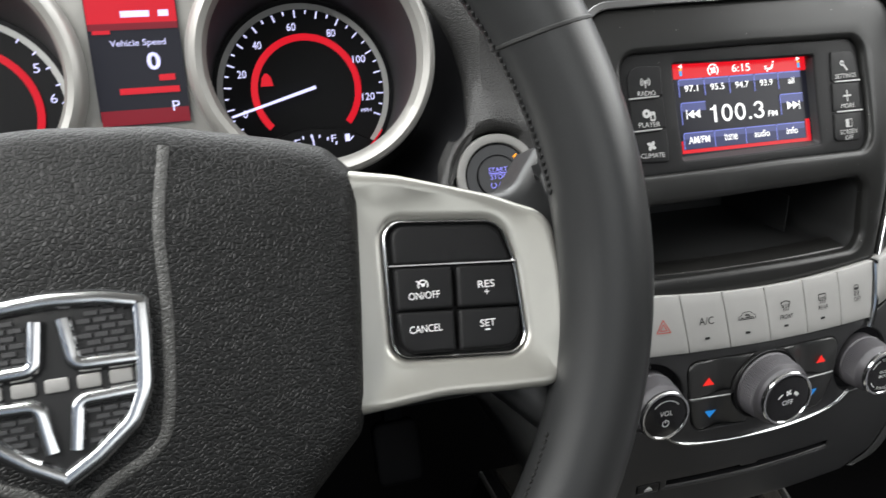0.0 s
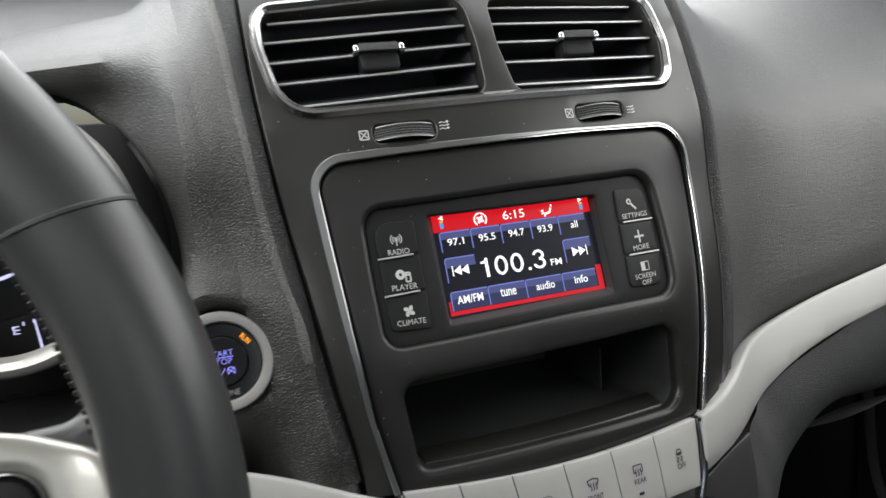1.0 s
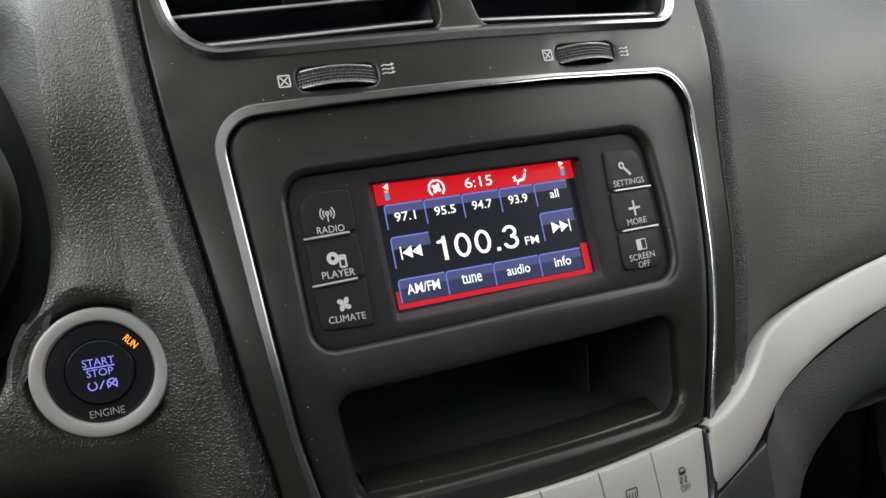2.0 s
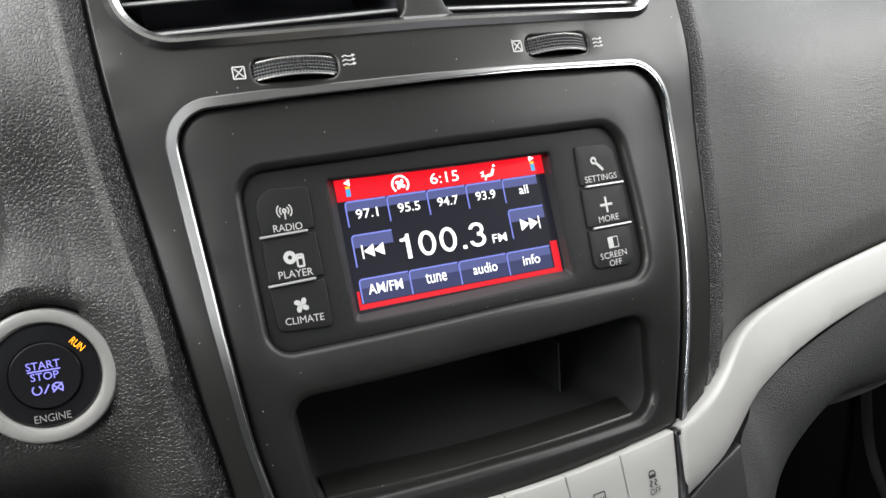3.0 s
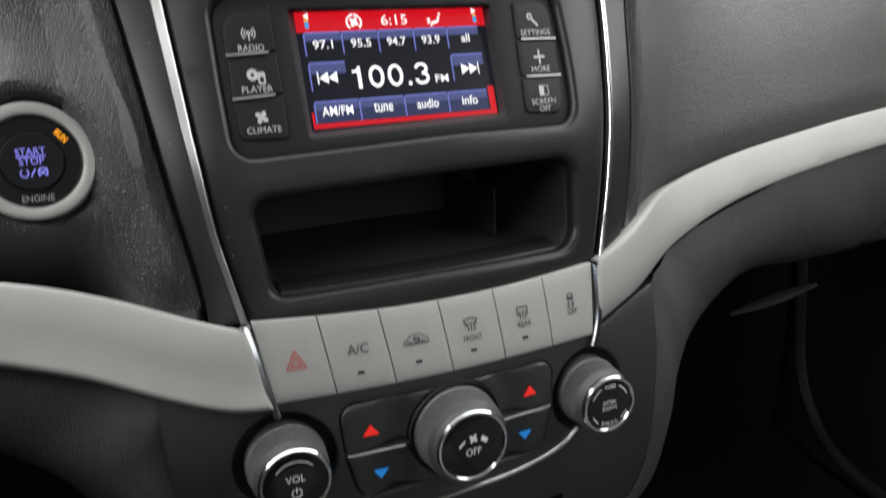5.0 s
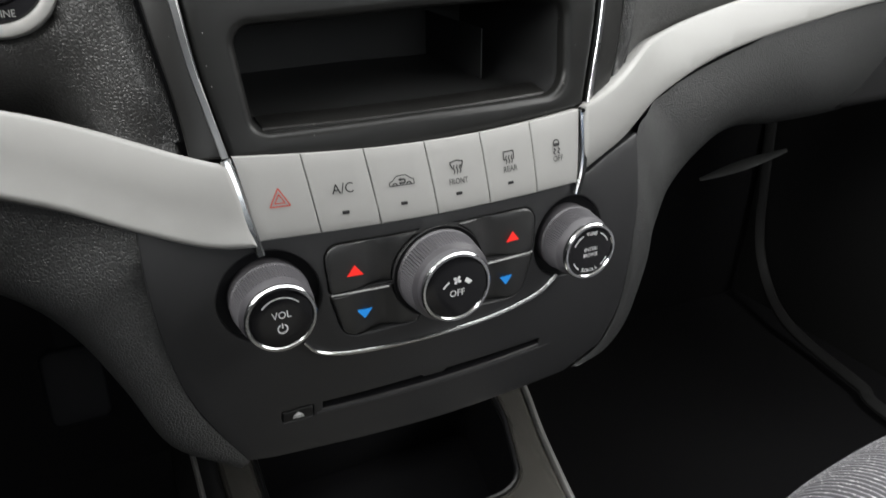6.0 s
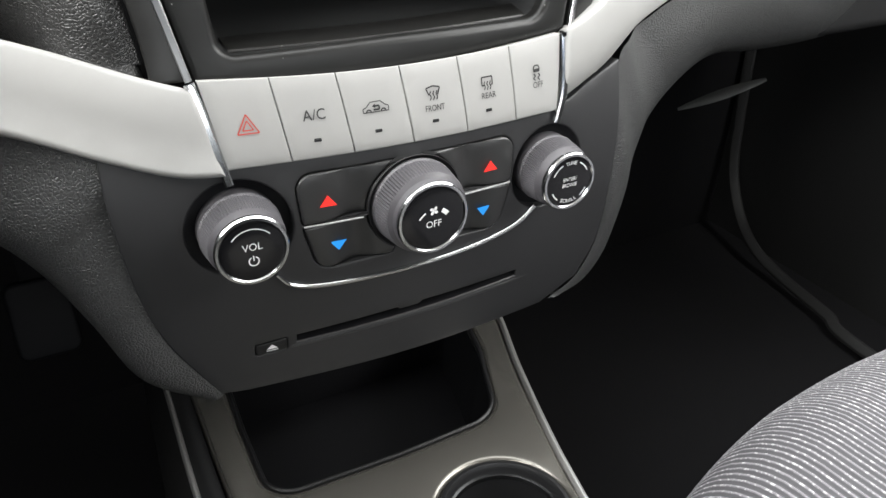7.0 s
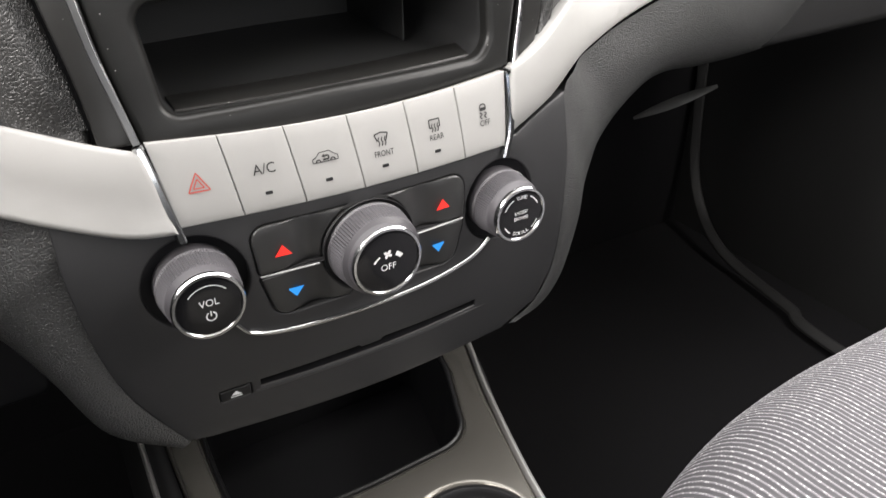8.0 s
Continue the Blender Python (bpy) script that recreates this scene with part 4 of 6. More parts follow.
def radio_key(corners, r, icon, ix, iz, k, *lines):
    """One soft key, its icon and its lines of lettering: text, place and width."""
    key = part("key", sheet(rpoly(corners, r), off=FACE + 0.0011, step=0.007, r=0.0005, depth=0.003), KEYM, radio, "soft black key")
    part("icon", decal(moved(icon, ix, iz, k), P, FACE + 0.0015), KEY_PRINT, key)
    for text, x, z, w in lines:
        part("lettering", word(text, x, z, w, 0.0027, P, FACE + 0.0015), KEY_PRINT, key)


radio_key([(-0.0800, 0.6114), (-0.0591, 0.6121), (-0.0590, 0.6280), (-0.0803, 0.6285)], [0.0006, 0.0006, 0.002, 0.009], ANTENNA, -0.0696, 0.6190, 0.0023, ("RADIO", -0.0693, 0.6135, 0.0111))
radio_key([(-0.0803, 0.5932), (-0.0588, 0.5941), (-0.0591, 0.6107), (-0.0800, 0.6100)], 0.0006, PLAYER, -0.0691, 0.6012, 0.0030, ("PLAYER", -0.0694, 0.5962, 0.0132))
radio_key([(-0.0799, 0.5752), (-0.0590, 0.5745), (-0.0588, 0.5927), (-0.0803, 0.5918)], [0.003, 0.002, 0.0006, 0.0006], FAN, -0.0695, 0.5843, 0.0027, ("CLIMATE", -0.0692, 0.5789, 0.0148))
radio_key([(0.0628, 0.6123), (0.0858, 0.6119), (0.0838, 0.6290), (0.0632, 0.6295)], [0.0006, 0.0006, 0.007, 0.0012], WRENCH, 0.0735, 0.6205, 0.0029, ("SETTINGS", 0.0742, 0.6146, 0.0180))
radio_key([(0.0624, 0.5943), (0.0857, 0.5939), (0.0859, 0.6105), (0.0628, 0.6109)], 0.0006, PLUS, 0.0742, 0.6027, 0.0034, ("MORE", 0.0742, 0.5968, 0.0113))
radio_key([(0.0617, 0.5762), (0.0838, 0.5748), (0.0856, 0.5925), (0.0624, 0.5929)], [0.003, 0.0045, 0.0006, 0.0006], HALF, 0.0738, 0.5863, 0.0028, ("SCREEN", 0.0728, 0.5811, 0.0148), ("OFF", 0.0731, 0.5775, 0.0070))
for a, b in (((-0.0806, 0.6107), (-0.0621, 0.6114)), ((-0.0806, 0.5925), (-0.0622, 0.5934)), ((0.0650, 0.6116), (0.0860, 0.6112)), ((0.0648, 0.5936), (0.0857, 0.5932))):
    part("key_bar", tube(*trace([a, b], P, FACE + 0.0016, 0.004), 0.0011, 0.0014, n=6), SLAT_EDGE, radio, "thin silver bar")

# ---------------------------------------------------------------- silver switches
TOPS = (-0.0868, -0.0583, -0.0303, -0.0012, 0.0279, 0.0569, 0.0890)
LOWS = (-0.0815, -0.0541, -0.0263, 0.0022, 0.0304, 0.0583, 0.0842)
HAZARD = line2([(-1.1, -0.85), (1.1, -0.85), (0, 1.05)], 0.13, True) + line2([(-0.55, -0.52), (0.55, -0.52), (0, 0.43)], 0.12, True)
CAR = line2([(-1.9, -0.5), (-1.95, 0.0), (-1.4, 0.25), (-0.8, 0.85), (0.7, 0.9), (1.4, 0.35), (1.9, 0.15), (1.9, -0.5)], 0.13, True) + arc2(-1.1, -0.5, 0.35, 0.18, 0, 180, 6) + arc2(1.1, -0.5, 0.35, 0.18, 0, 180, 6) + line2([(-0.4, -0.2), (0.5, -0.2), (0.5, 0.3), (-0.1, 0.3)], 0.24) + [[(-0.1, 0.6), (-0.1, 0.0), (-0.55, 0.3)]]
WAVES = [q for k in (-0.5, 0.05, 0.6) for q in line2([(k - 0.1, -1.0), (k + 0.12, -0.55), (k - 0.12, -0.1), (k + 0.1, 0.3)], 0.17)]
FRONT = line2([(-0.75, -0.25), (-1.15, 0.75), (0, 1.0), (1.15, 0.75), (0.75, -0.25)], 0.2) + WAVES
REAR = line2([(-0.6, -0.3), (-1.0, -0.3), (-1.0, 0.95), (1.0, 0.95), (1.0, -0.3), (0.75, -0.3)], 0.2) + WAVES
SKID = line2([(-0.55, 0.25), (-0.6, 0.75), (-0.35, 1.15), (0.35, 1.15), (0.6, 0.75), (0.55, 0.25)], 0.2, True) + [[(-0.55, 0.3), (0.55, 0.3), (0.55, 0.65), (-0.55, 0.65)]] + line2([(-0.6, -0.1), (-0.2, -0.4), (-0.7, -0.75), (-0.3, -1.1)], 0.2) + line2([(0.3, -0.1), (0.7, -0.4), (0.2, -0.75), (0.6, -1.1)], 0.2)
SWITCHES = (("red hazard triangle", HAZARD, 0.0040, None, RED_PRINT), ("air conditioning letters", None, 0, "A/C", DARK_PRINT), ("recirculation car outline", CAR, 0.0031, None, DARK_PRINT),
            ("front demister mark", FRONT, 0.0030, "FRONT", DARK_PRINT), ("rear demister mark", REAR, 0.0029, "REAR", DARK_PRINT), ("skid control mark", SKID, 0.0030, "OFF", DARK_PRINT))
top_line, low_line = (lambda x: 0.4905 + 0.40 * (x - C0) ** 2), (lambda x: 0.4603 + 0.05 * (x - C0) ** 2)
for i, (mark, icon, k, text, ink) in enumerate(SWITCHES):
    a0, a1, b0, b1 = TOPS[i] + 0.0002, TOPS[i + 1] - 0.0002, LOWS[i] + 0.0002, LOWS[i + 1] - 0.0002
    switch = thing("dash_switch", "satin silver push switch with a " + mark, "switch", P((b0 + b1) / 2, 0.461, 0.0), group="silver switches under the radio")
    q = [(b0 + (b1 - b0) * j / 6, low_line(b0 + (b1 - b0) * j / 6)) for j in range(7)] + [(a1 + (a0 - a1) * j / 6, top_line(a1 + (a0 - a1) * j / 6) + 0.003) for j in range(7)]
    body = part("button", sheet(q, off=0.0026, step=0.006, r=0.0006, depth=0.009, dish=lambda x, z: -0.10 * max(0.0, 0.4645 - z)), SILVER, switch)
    cx = 0.5 * ((a0 + a1) / 2 + (b0 + b1) / 2) - (0.0, 0.0, 0.0007, 0.0013, 0.0010, 0.0004)[i]
    if icon:
        part("icon", decal(moved(icon, cx, 0.4778 if not text else 0.4802, k), P, 0.0030), ink, body)
    if text:
        dx, dz, w, h = {"A/C": (0, 0.4786, 0.0098, 0.0044), "FRONT": (0.0004, 0.4738, 0.0098, 0.0027), "REAR": (0.0006, 0.4748, 0.0080, 0.0026), "OFF": (0.0006, 0.4748, 0.0062, 0.0028)}[text]
        part("lettering", word(text, cx + dx, dz, w, h, P, 0.0030), ink, body)
    if 0 < i < 5:
        part("lamp", sheet(rrect(cx - 0.0014, 0.4674, cx + 0.0018, 0.4688, 0.0003, 2), off=0.0029, step=0.002, r=0.0002, depth=0.001), BLACK, body, "small unlit indicator lamp")

# ---------------------------------------------------------------- climate and audio controls
controls = thing("control_panel", "matt charcoal control panel with knobs and a disc slot", "control panel", P(C0, 0.335, -0.02))
face = smooth_line([(-0.1295, 0.4790), (-0.1300, 0.445), (-0.1258, 0.405), (-0.1172, 0.3745), (-0.0985, 0.3365)], 6) + smooth_line([(-0.085, 0.3352), (0.02, 0.3342), (0.092, 0.3340)], 6) + \
    smooth_line([(0.118, 0.346), (0.1285, 0.372), (0.1300, 0.41), (0.1305, 0.44), (0.1305, 0.4780)], 6) + [(0.118, 0.4738), (0.105, 0.4690), (0.094, 0.4640), (0.0, 0.4615), (-0.095, 0.463)]
SLOT = [(-0.0595, 0.3620), (0.0680, 0.3646), (0.0680, 0.3686), (0.0080, 0.3690), (0.0060, 0.3672), (-0.0045, 0.3670), (-0.0065, 0.3686), (-0.0595, 0.3664)]
EJECT = rpoly([(-0.0800, 0.3580), (-0.0643, 0.3590), (-0.0643, 0.3666), (-0.0800, 0.3652)], 0.001, 3)
WELL = 0.0048  # width of the dark recess round the outer knobs
KNOBS = [(-0.0800, 0.4325, 0.0185, 0.0158), (0.0016, 0.4312, 0.0221, 0.0177), (0.0806, 0.4308, 0.0180, 0.0152)]


def pad_shape(side, upper):
    """One half of a temperature rocker, cut round the fan knob."""
    kx, kz, r = KNOBS[1][0], KNOBS[1][1], 0.0240
    if upper:
        arc = [(kx - side * r * math.cos(radians(a)), kz + r * math.sin(radians(a))) for a in range(-2, 76, 6)]
        q = rpoly([(kx - side * 0.0545, 0.4298)] + arc + [(kx - side * 0.004, 0.4540), (kx - side * 0.0560, 0.4535)], [0.0015] + [0] * (len(arc) + 1) + [0.007], 6)
    else:
        arc = [(kx - side * r * math.cos(radians(a)), kz - r * math.sin(radians(a))) for a in range(4, 70, 6)]
        q = rpoly([(kx - side * 0.0545, 0.4282)] + arc + [(kx - side * 0.012, 0.4060), (kx - side * 0.0485, 0.4045)], [0.0015] + [0] * (len(arc) + 1) + [0.009], 6)
    return q


pads = [(s, u, pad_shape(s, u)) for s in (1, -1) for u in (True, False)]
part("face", sheet(face, [SLOT, EJECT] + [circle(x, z, r + WELL) for x, z, r, _ in (KNOBS[0], KNOBS[2])] + [shift(ccw(q), -0.0004) for _, _, q in pads], step=0.006, r=0.0010, depth=0.016), LOWER, controls)
rows = [[P(x, z, -0.012) for x, z in face], [P(x, z, -0.012) + Vector((0, 0.05, 0)) for x, z in face]]
part("body", skin(rows, closed=True), LOWER, controls)
lining = dense(shift(ccw(SLOT), 0.00025), 0.004)
part("slot_lining", skin([[P(x, z, -0.0008) for x, z in lining], [P(x, z, -0.0160) for x, z in lining]], closed=True), DIAL, controls)
part("slot_back", decal([[(-0.064, 0.356), (0.075, 0.358), (0.075, 0.372), (-0.064, 0.372)]], P, -0.0155), DIAL, controls, "dark disc slot")
part("slot_lip", tube(*trace([(-0.0625, 0.3598), (0.0, 0.3612), (0.0940, 0.3622)], P, -0.0006, 0.006), 0.0024, 0.0022, n=8, taper=lambda t: 1.0 - 0.85 * max(0.0, (t - 0.8) / 0.2)), LOWER, controls)
eject = part("eject_key", sheet(shift(ccw(EJECT), 0.0003), off=0.0004, step=0.004, r=0.0006, depth=0.003), BLACK, controls)
part("icon", decal([[(-0.0748, 0.3618), (-0.0692, 0.3620), (-0.0720, 0.3646)], [(-0.0748, 0.3606), (-0.0692, 0.3608), (-0.0692, 0.3614), (-0.0748, 0.3612)]], P, 0.0008), PRINT, eject)
for s, u, q in pads:
    kx = KNOBS[1][0]
    dip = (lambda x, z, s=s, kx=kx: -0.0042 * math.exp(-(((abs(x - kx) - 0.030) / 0.009) ** 2)))
    pad = part("temperature_key", sheet(q, off=0.0010, step=0.004, r=0.0012, depth=0.006, dish=dip), TEMPKEY, controls, "dished black temperature key")
    cx, cz = {(1, True): (-0.0408, 0.4403), (1, False): (-0.0370, 0.4163), (-1, True): (0.0431, 0.4407), (-1, False): (0.0405, 0.4163)}[(s, u)]
    tri = [(-0.0040, -0.0024), (0.0040, -0.0024), (0.0, 0.0028)]
    part("arrow", decal([[(cx + a, cz + (b if u else -b)) for a, b in tri]], P, 0.0019 + dip(cx, cz)), RED_MARK if u else BLUE_MARK, pad, "red warmer arrow" if u else "blue cooler arrow")
    part("edge_line", tube(*trace([(kx - s * 0.0540, 0.4290), (kx - s * 0.0262, 0.4288)], P, 0.0006, 0.004), 0.0009, 0.0012, n=6), SLAT_EDGE, controls) if u else None
p, n = trace(smooth_line([(-0.0670, 0.4070), (-0.0600, 0.3995), (-0.0440, 0.3955), (-0.0090, 0.3945), (0.0330, 0.3965), (0.0610, 0.4020), (0.0735, 0.4105)], 8), P, 0.0006, 0.003)
part("chrome_line", tube(p, n, 0.0026, 0.0030), CHROME, controls, "curved thin chrome line")


def knob(x, z, r, cap_r, well=0.0):
    fr = plane(P(x, z, 0.0), (1, 0, 0), P(x, z + 0.004) - P(x, z - 0.004))
    if well:
        part("knob_well", lathe([(r + well, 0.0004), (r + 0.9 * well, 0.0009), (r + 0.5 * well, 0.0003), (r - 0.001, -0.002), (0.001, -0.002)], fr, n=64), BLACK, controls)
    else:
        part("knob_well", lathe([(r + WELL + 0.001, -0.0050), (r, -0.0064), (0.001, -0.0064)], fr, n=64), DIAL, controls, "dark round recess")
    ridge = [(r - 0.0002 - 0.0010 * k / 12, 0.0022 + 0.0098 * k / 12) for k in range(13)]
    body = part("knob", lathe([(r - 0.0004, -0.006), (r - 0.0003, -0.001), (r, 0.001)] + ridge + [(r - 0.0018, 0.0135), (cap_r + 0.0006, 0.0150), (cap_r, 0.0178)], fr, n=176, cap=False,
                             wob=lambda i, j: -0.00060 * (j % 2) - 0.00020 * (i % 2) if 3 <= i <= 15 else 0.0), KNURL, controls, "ribbed grey knob with a black cap")
    part("knob_ring", lathe([(cap_r + 0.0001, 0.0172), (cap_r + 0.0003, 0.0190), (cap_r - 0.0003, 0.0199), (cap_r - 0.0014, 0.0200), (cap_r - 0.0019, 0.0193)], fr, n=96, cap=False), CHROME, body, "polished chrome ring")
    part("knob_cap", lathe([(cap_r - 0.0018, 0.0192), (cap_r - 0.003, 0.0196), (0.004, 0.0193), (0.0005, 0.0193)], fr, n=64), GLOSS, body, "gloss black cap")
    return body, fr


body, fr = knob(*KNOBS[0])
part("lettering", word("VOL", 0, 0.0022, 0.0085, 0.0034, fr, 0.0199), PRINT, body)
part("icon", decal(moved(arc2(0, 0, 1, 0.28, 115, 425, 18) + [bar2((0, 0.1), (0, 1.3), 0.28)], 0.0, -0.0046, 0.0021), fr, 0.0199), PRINT, body)
part("level_arc", decal(arc2(0, 0, 0.0105, 0.0005, 40, 140, 14), fr, 0.0199), PRINT, body)
body, fr = knob(*KNOBS[1], well=0.0020)
part("lettering", word("OFF", 0, -0.0024, 0.0078, 0.0034, fr, 0.0199), PRINT, body)
part("icon", decal(moved(fan, 0, 0.0042, 0.0024) + arc2(0, -0.004, 0.0088, 0.0009, 118, 145, 6) + arc2(0, -0.004, 0.0088, 0.0022, 38, 62, 6), fr, 0.0199), PRINT, body)
body, fr = knob(*KNOBS[2])
for text, z, w in (("ENTER/", 0.0016, 0.0080), ("BROWSE", -0.0016, 0.0086)):
    part("lettering", word(text, 0, z, w, 0.0020, fr, 0.0199), PRINT, body)
for text, mid, way in (("TUNE", 90, -1), ("SCROLL", 270, 1)):
    for i, letter in enumerate(text):
        a = mid + way * (i - 0.5 * (len(text) - 1)) * 9.5
        part("lettering", word(letter, 0.0104 * math.cos(radians(a)), 0.0104 * math.sin(radians(a)), 0.0014, 0.0020, fr, 0.0199, turn=a - mid), PRINT, body)
part("level_arc", decal(arc2(0, 0, 0.0110, 0.0005, 25, 62, 8) + arc2(0, 0, 0.0110, 0.0005, 118, 155, 8) + arc2(0, 0, 0.0110, 0.0005, 205, 232, 6) + arc2(0, 0, 0.0110, 0.0005, 308, 335, 6), fr, 0.0199), PRINT, body)

# ---------------------------------------------------------------- start button
start = thing("start_button", "round black engine start button in a silver ring, lit", "push button", D(START[0], START[1] - 0.024, 0.0))
B0 = tangent(D, START[0], START[1], 0.0)
B = lambda a, b, c=0.0: B0(a * 0.945, b * 0.945, c)
part("ring", lathe([(0.0256, -0.004), (0.0256, 0.0014), (0.0251, 0.0022), (0.0242, 0.0025), (0.0207, 0.0018), (0.0201, 0.0010), (0.0199, -0.002)], B, n=96, cap=False), RINGM, start, "brushed silver ring")
part("collar", lathe([(0.0200, -0.0004), (0.0190, 0.0004), (0.0132, 0.0002), (0.0129, -0.001)], B, n=72, cap=False), GLOSS, start)
cap = part("cap", lathe([(0.0128, -0.001), (0.0127, 0.0006), (0.0121, 0.0013), (0.008, 0.0011), (0.0005, 0.0010)], B, n=64), GLOSS, start)
part("lettering", word("START", 0, 0.0042, 0.0118, 0.0029, B, 0.0016), GLOW_BLUE, cap, "glowing blue lettering")
part("lettering", word("STOP", 0, 0.0000, 0.0098, 0.0029, B, 0.0016), GLOW_BLUE, cap, "glowing blue lettering")
part("icon", decal([bar2((-0.0058, 0.0021), (0.0058, 0.0021), 0.0005)] + moved(arc2(0, 0, 1, 0.3, 120, 420, 14), -0.0034, -0.0050, 0.0016) + [bar2((-0.0010, -0.0066), (0.0010, -0.0034), 0.0005)] +
                   moved(arc2(0, 0, 1, 0.3, -40, 220, 12) + line2([(-1, -0.9), (1, 0.9)], 0.28) + line2([(-1, 0.7), (1, -0.9)], 0.28), 0.0038, -0.0050, 0.0018), B, 0.0016), GLOW_BLUE, cap)
part("lettering", word("ENGINE", 0.0002, -0.0160, 0.0128, 0.0029, B, 0.0008), FAINT_PRINT, start)
part("lettering", word("RUN", 0.0128, 0.0100, 0.0056, 0.0028, B, 0.0008, turn=-50), GLOW_AMBER, start, "glowing amber lettering")

# ---------------------------------------------------------------- instrument cluster
cluster = thing("instrument_cluster", "lit instrument cluster with silver-ringed dials", "gauge", (-0.34, 0.07, 0.56))
K = plane((-0.252, 0.068, 0.623), (1, 0, 0), (0, 0.16, 1.0))
TX = -0.194  # the rev counter's middle
MID = rpoly([(-0.1195, -0.0175), (-0.0720, -0.0175), (-0.0720, 0.058), (-0.1195, 0.058)], 0.004, 5)
UP = 0.0135  # the dial rings sit higher than their faces, which lie deep in a cone
plate_q = rpoly([(-0.30, -0.075), (0.06, -0.075), (0.085, 0.0), (0.06, 0.075), (-0.30, 0.085)], 0.02)
part("backing", sheet(plate_q, off=-0.052, at=K, step=0.03, r=0.001, depth=0.004), BLACK, cluster)
plate = [(0.0685 * math.cos(radians(a)), UP + 0.0685 * math.sin(radians(a))) for a in range(234, 129, -4)] + [(-0.070, 0.064), (-0.074, 0.072), (-0.118, 0.072), (-0.122, 0.064)] + \
    [(TX + 0.0685 * math.cos(radians(a)), UP + 0.0685 * math.sin(radians(a))) for a in range(50, -55, -4)]
part("bezel_plate", sheet(plate, [shift(ccw(MID), 0.0015)], off=-0.001, at=K, step=0.012, r=0.0015, depth=0.010), BEZEL, cluster, "satin silver surround")


def gauge(cx):
    eye = Vector((-0.285, -0.398, 0.687))
    F = lambda a, b, c=0.0: eye + (K(cx + a, UP + b, c) - eye) * (1.0 - 0.085 * min(1.0, max(0.0, 0.62 + a / 0.141))) if cx == 0.0 else K(cx + a, UP + b, c)  # the pod's outer side reaches towards the driver
    G = lambda a, b, c=0.0: K(cx - 0.0005 + 1.07 * a, -0.005 + 1.07 * b, c - 0.034)
    part("ring", lathe([(0.0725, -0.060), (0.0722, -0.012), (0.0712, 0.004), (0.0704, 0.009), (0.0690, 0.0118), (0.0660, 0.0135), (0.0625, 0.0115), (0.0600, 0.005)], F, n=96, cap=False), BEZEL, cluster, "satin silver dial ring")
    turn = [2 * math.pi * j / 96 for j in range(96)]
    part("cone", skin([[F(0.0601 * math.cos(a), 0.0601 * math.sin(a), 0.005) for a in turn], [G(0.0545 * math.cos(a), 0.0545 * math.sin(a), -0.0095) for a in turn]], closed=True), LOWER, cluster)
    dial = part("dial", lathe([(0.0546, -0.0096), (0.001, -0.0096)], G, n=96), DIAL, cluster, "black dial face")
    part("rim_line", decal(arc2(0, 0, 0.0500, 0.0034, -40, 220, 60), G, -0.0091), GREY_PRINT, dial)
    return G, dial


G, dial = gauge(0.0)
part("arc", decal(arc2(0.001, 0.001, 0.0312, 0.0040, -42, 222, 60), G, -0.0086), GLOW_RED, dial, "glowing red arc")
for tick in [bar2((r0 * math.cos(radians(a)), r0 * math.sin(radians(a))), (0.0478 * math.cos(radians(a)), 0.0478 * math.sin(radians(a))), 0.0008) for k in range(29) for a in [206 - k * 8.1] for r0 in [0.0435 if k % 2 == 0 else 0.0455]]:
    part("tick", decal([tick], G, -0.0086), GLOW_WHITE, dial)
for text, a in (("0", 196), ("20", 161), ("40", 132), ("60", 97), ("80", 61), ("100", 27), ("120", -8)):
    part("numeral", word(text, 0.0385 * math.cos(radians(a)), 0.0385 * math.sin(radians(a)), 0.0026 * len(text), 0.0044, G, -0.0086), GLOW_WHITE, dial)
part("lettering", word("MPH", 0.0360, -0.0135, 0.0062, 0.0022, G, -0.0086), GLOW_WHITE, dial)
part("needle", decal([[(0.0055, 0.0034), (0.0060, 0.0014), (-0.0448, -0.0125), (-0.0452, -0.0112)]], G, -0.0040), GLOW_WHITE, dial, "thin glowing needle")
part("warning_lamp", decal([[(-0.0262, 0.0048), (-0.0188, 0.0048), (-0.0198, 0.0098), (-0.0216, 0.0122), (-0.0234, 0.0122), (-0.0252, 0.0098)]], G, -0.0084), GLOW_RED, dial, "glowing red warning lamp")
fuel = part("fuel_gauge", sheet(rpoly([(-0.0390, -0.036), (-0.018, -0.0245), (0.003, -0.0215), (0.024, -0.0245), (0.0440, -0.036), (0.025, -0.052), (-0.020, -0.052)], [0.004, 0.03, 0.04, 0.03, 0.004, 0.02, 0.02]), at=G, off=-0.005, step=0.008, r=0.001, depth=0.004), DIAL, dial, "small black fuel gauge")
for text, x, z, w in (("E", -0.0085, -0.0300, 0.0030), ("F", 0.0135, -0.0290, 0.0030)):
    part("numeral", word(text, x, z, w, 0.0042, G, -0.0046), GLOW_WHITE, fuel)
for tick in [bar2((-0.010 + k * 0.005, -0.0255 - 0.0006 * (k - 2) ** 2), (-0.0098 + k * 0.0049, -0.0275 - 0.0006 * (k - 2) ** 2), 0.0009) for k in range(6)]:
    part("tick", decal([tick], G, -0.0046), GLOW_WHITE, fuel)
part("pump_icon", decal([[(0.0205, -0.0315), (0.0235, -0.0315), (0.0235, -0.0270), (0.0205, -0.0270)], bar2((0.0240, -0.0305), (0.0258, -0.0285), 0.0008)], G, -0.0046), GLOW_WHITE, fuel)
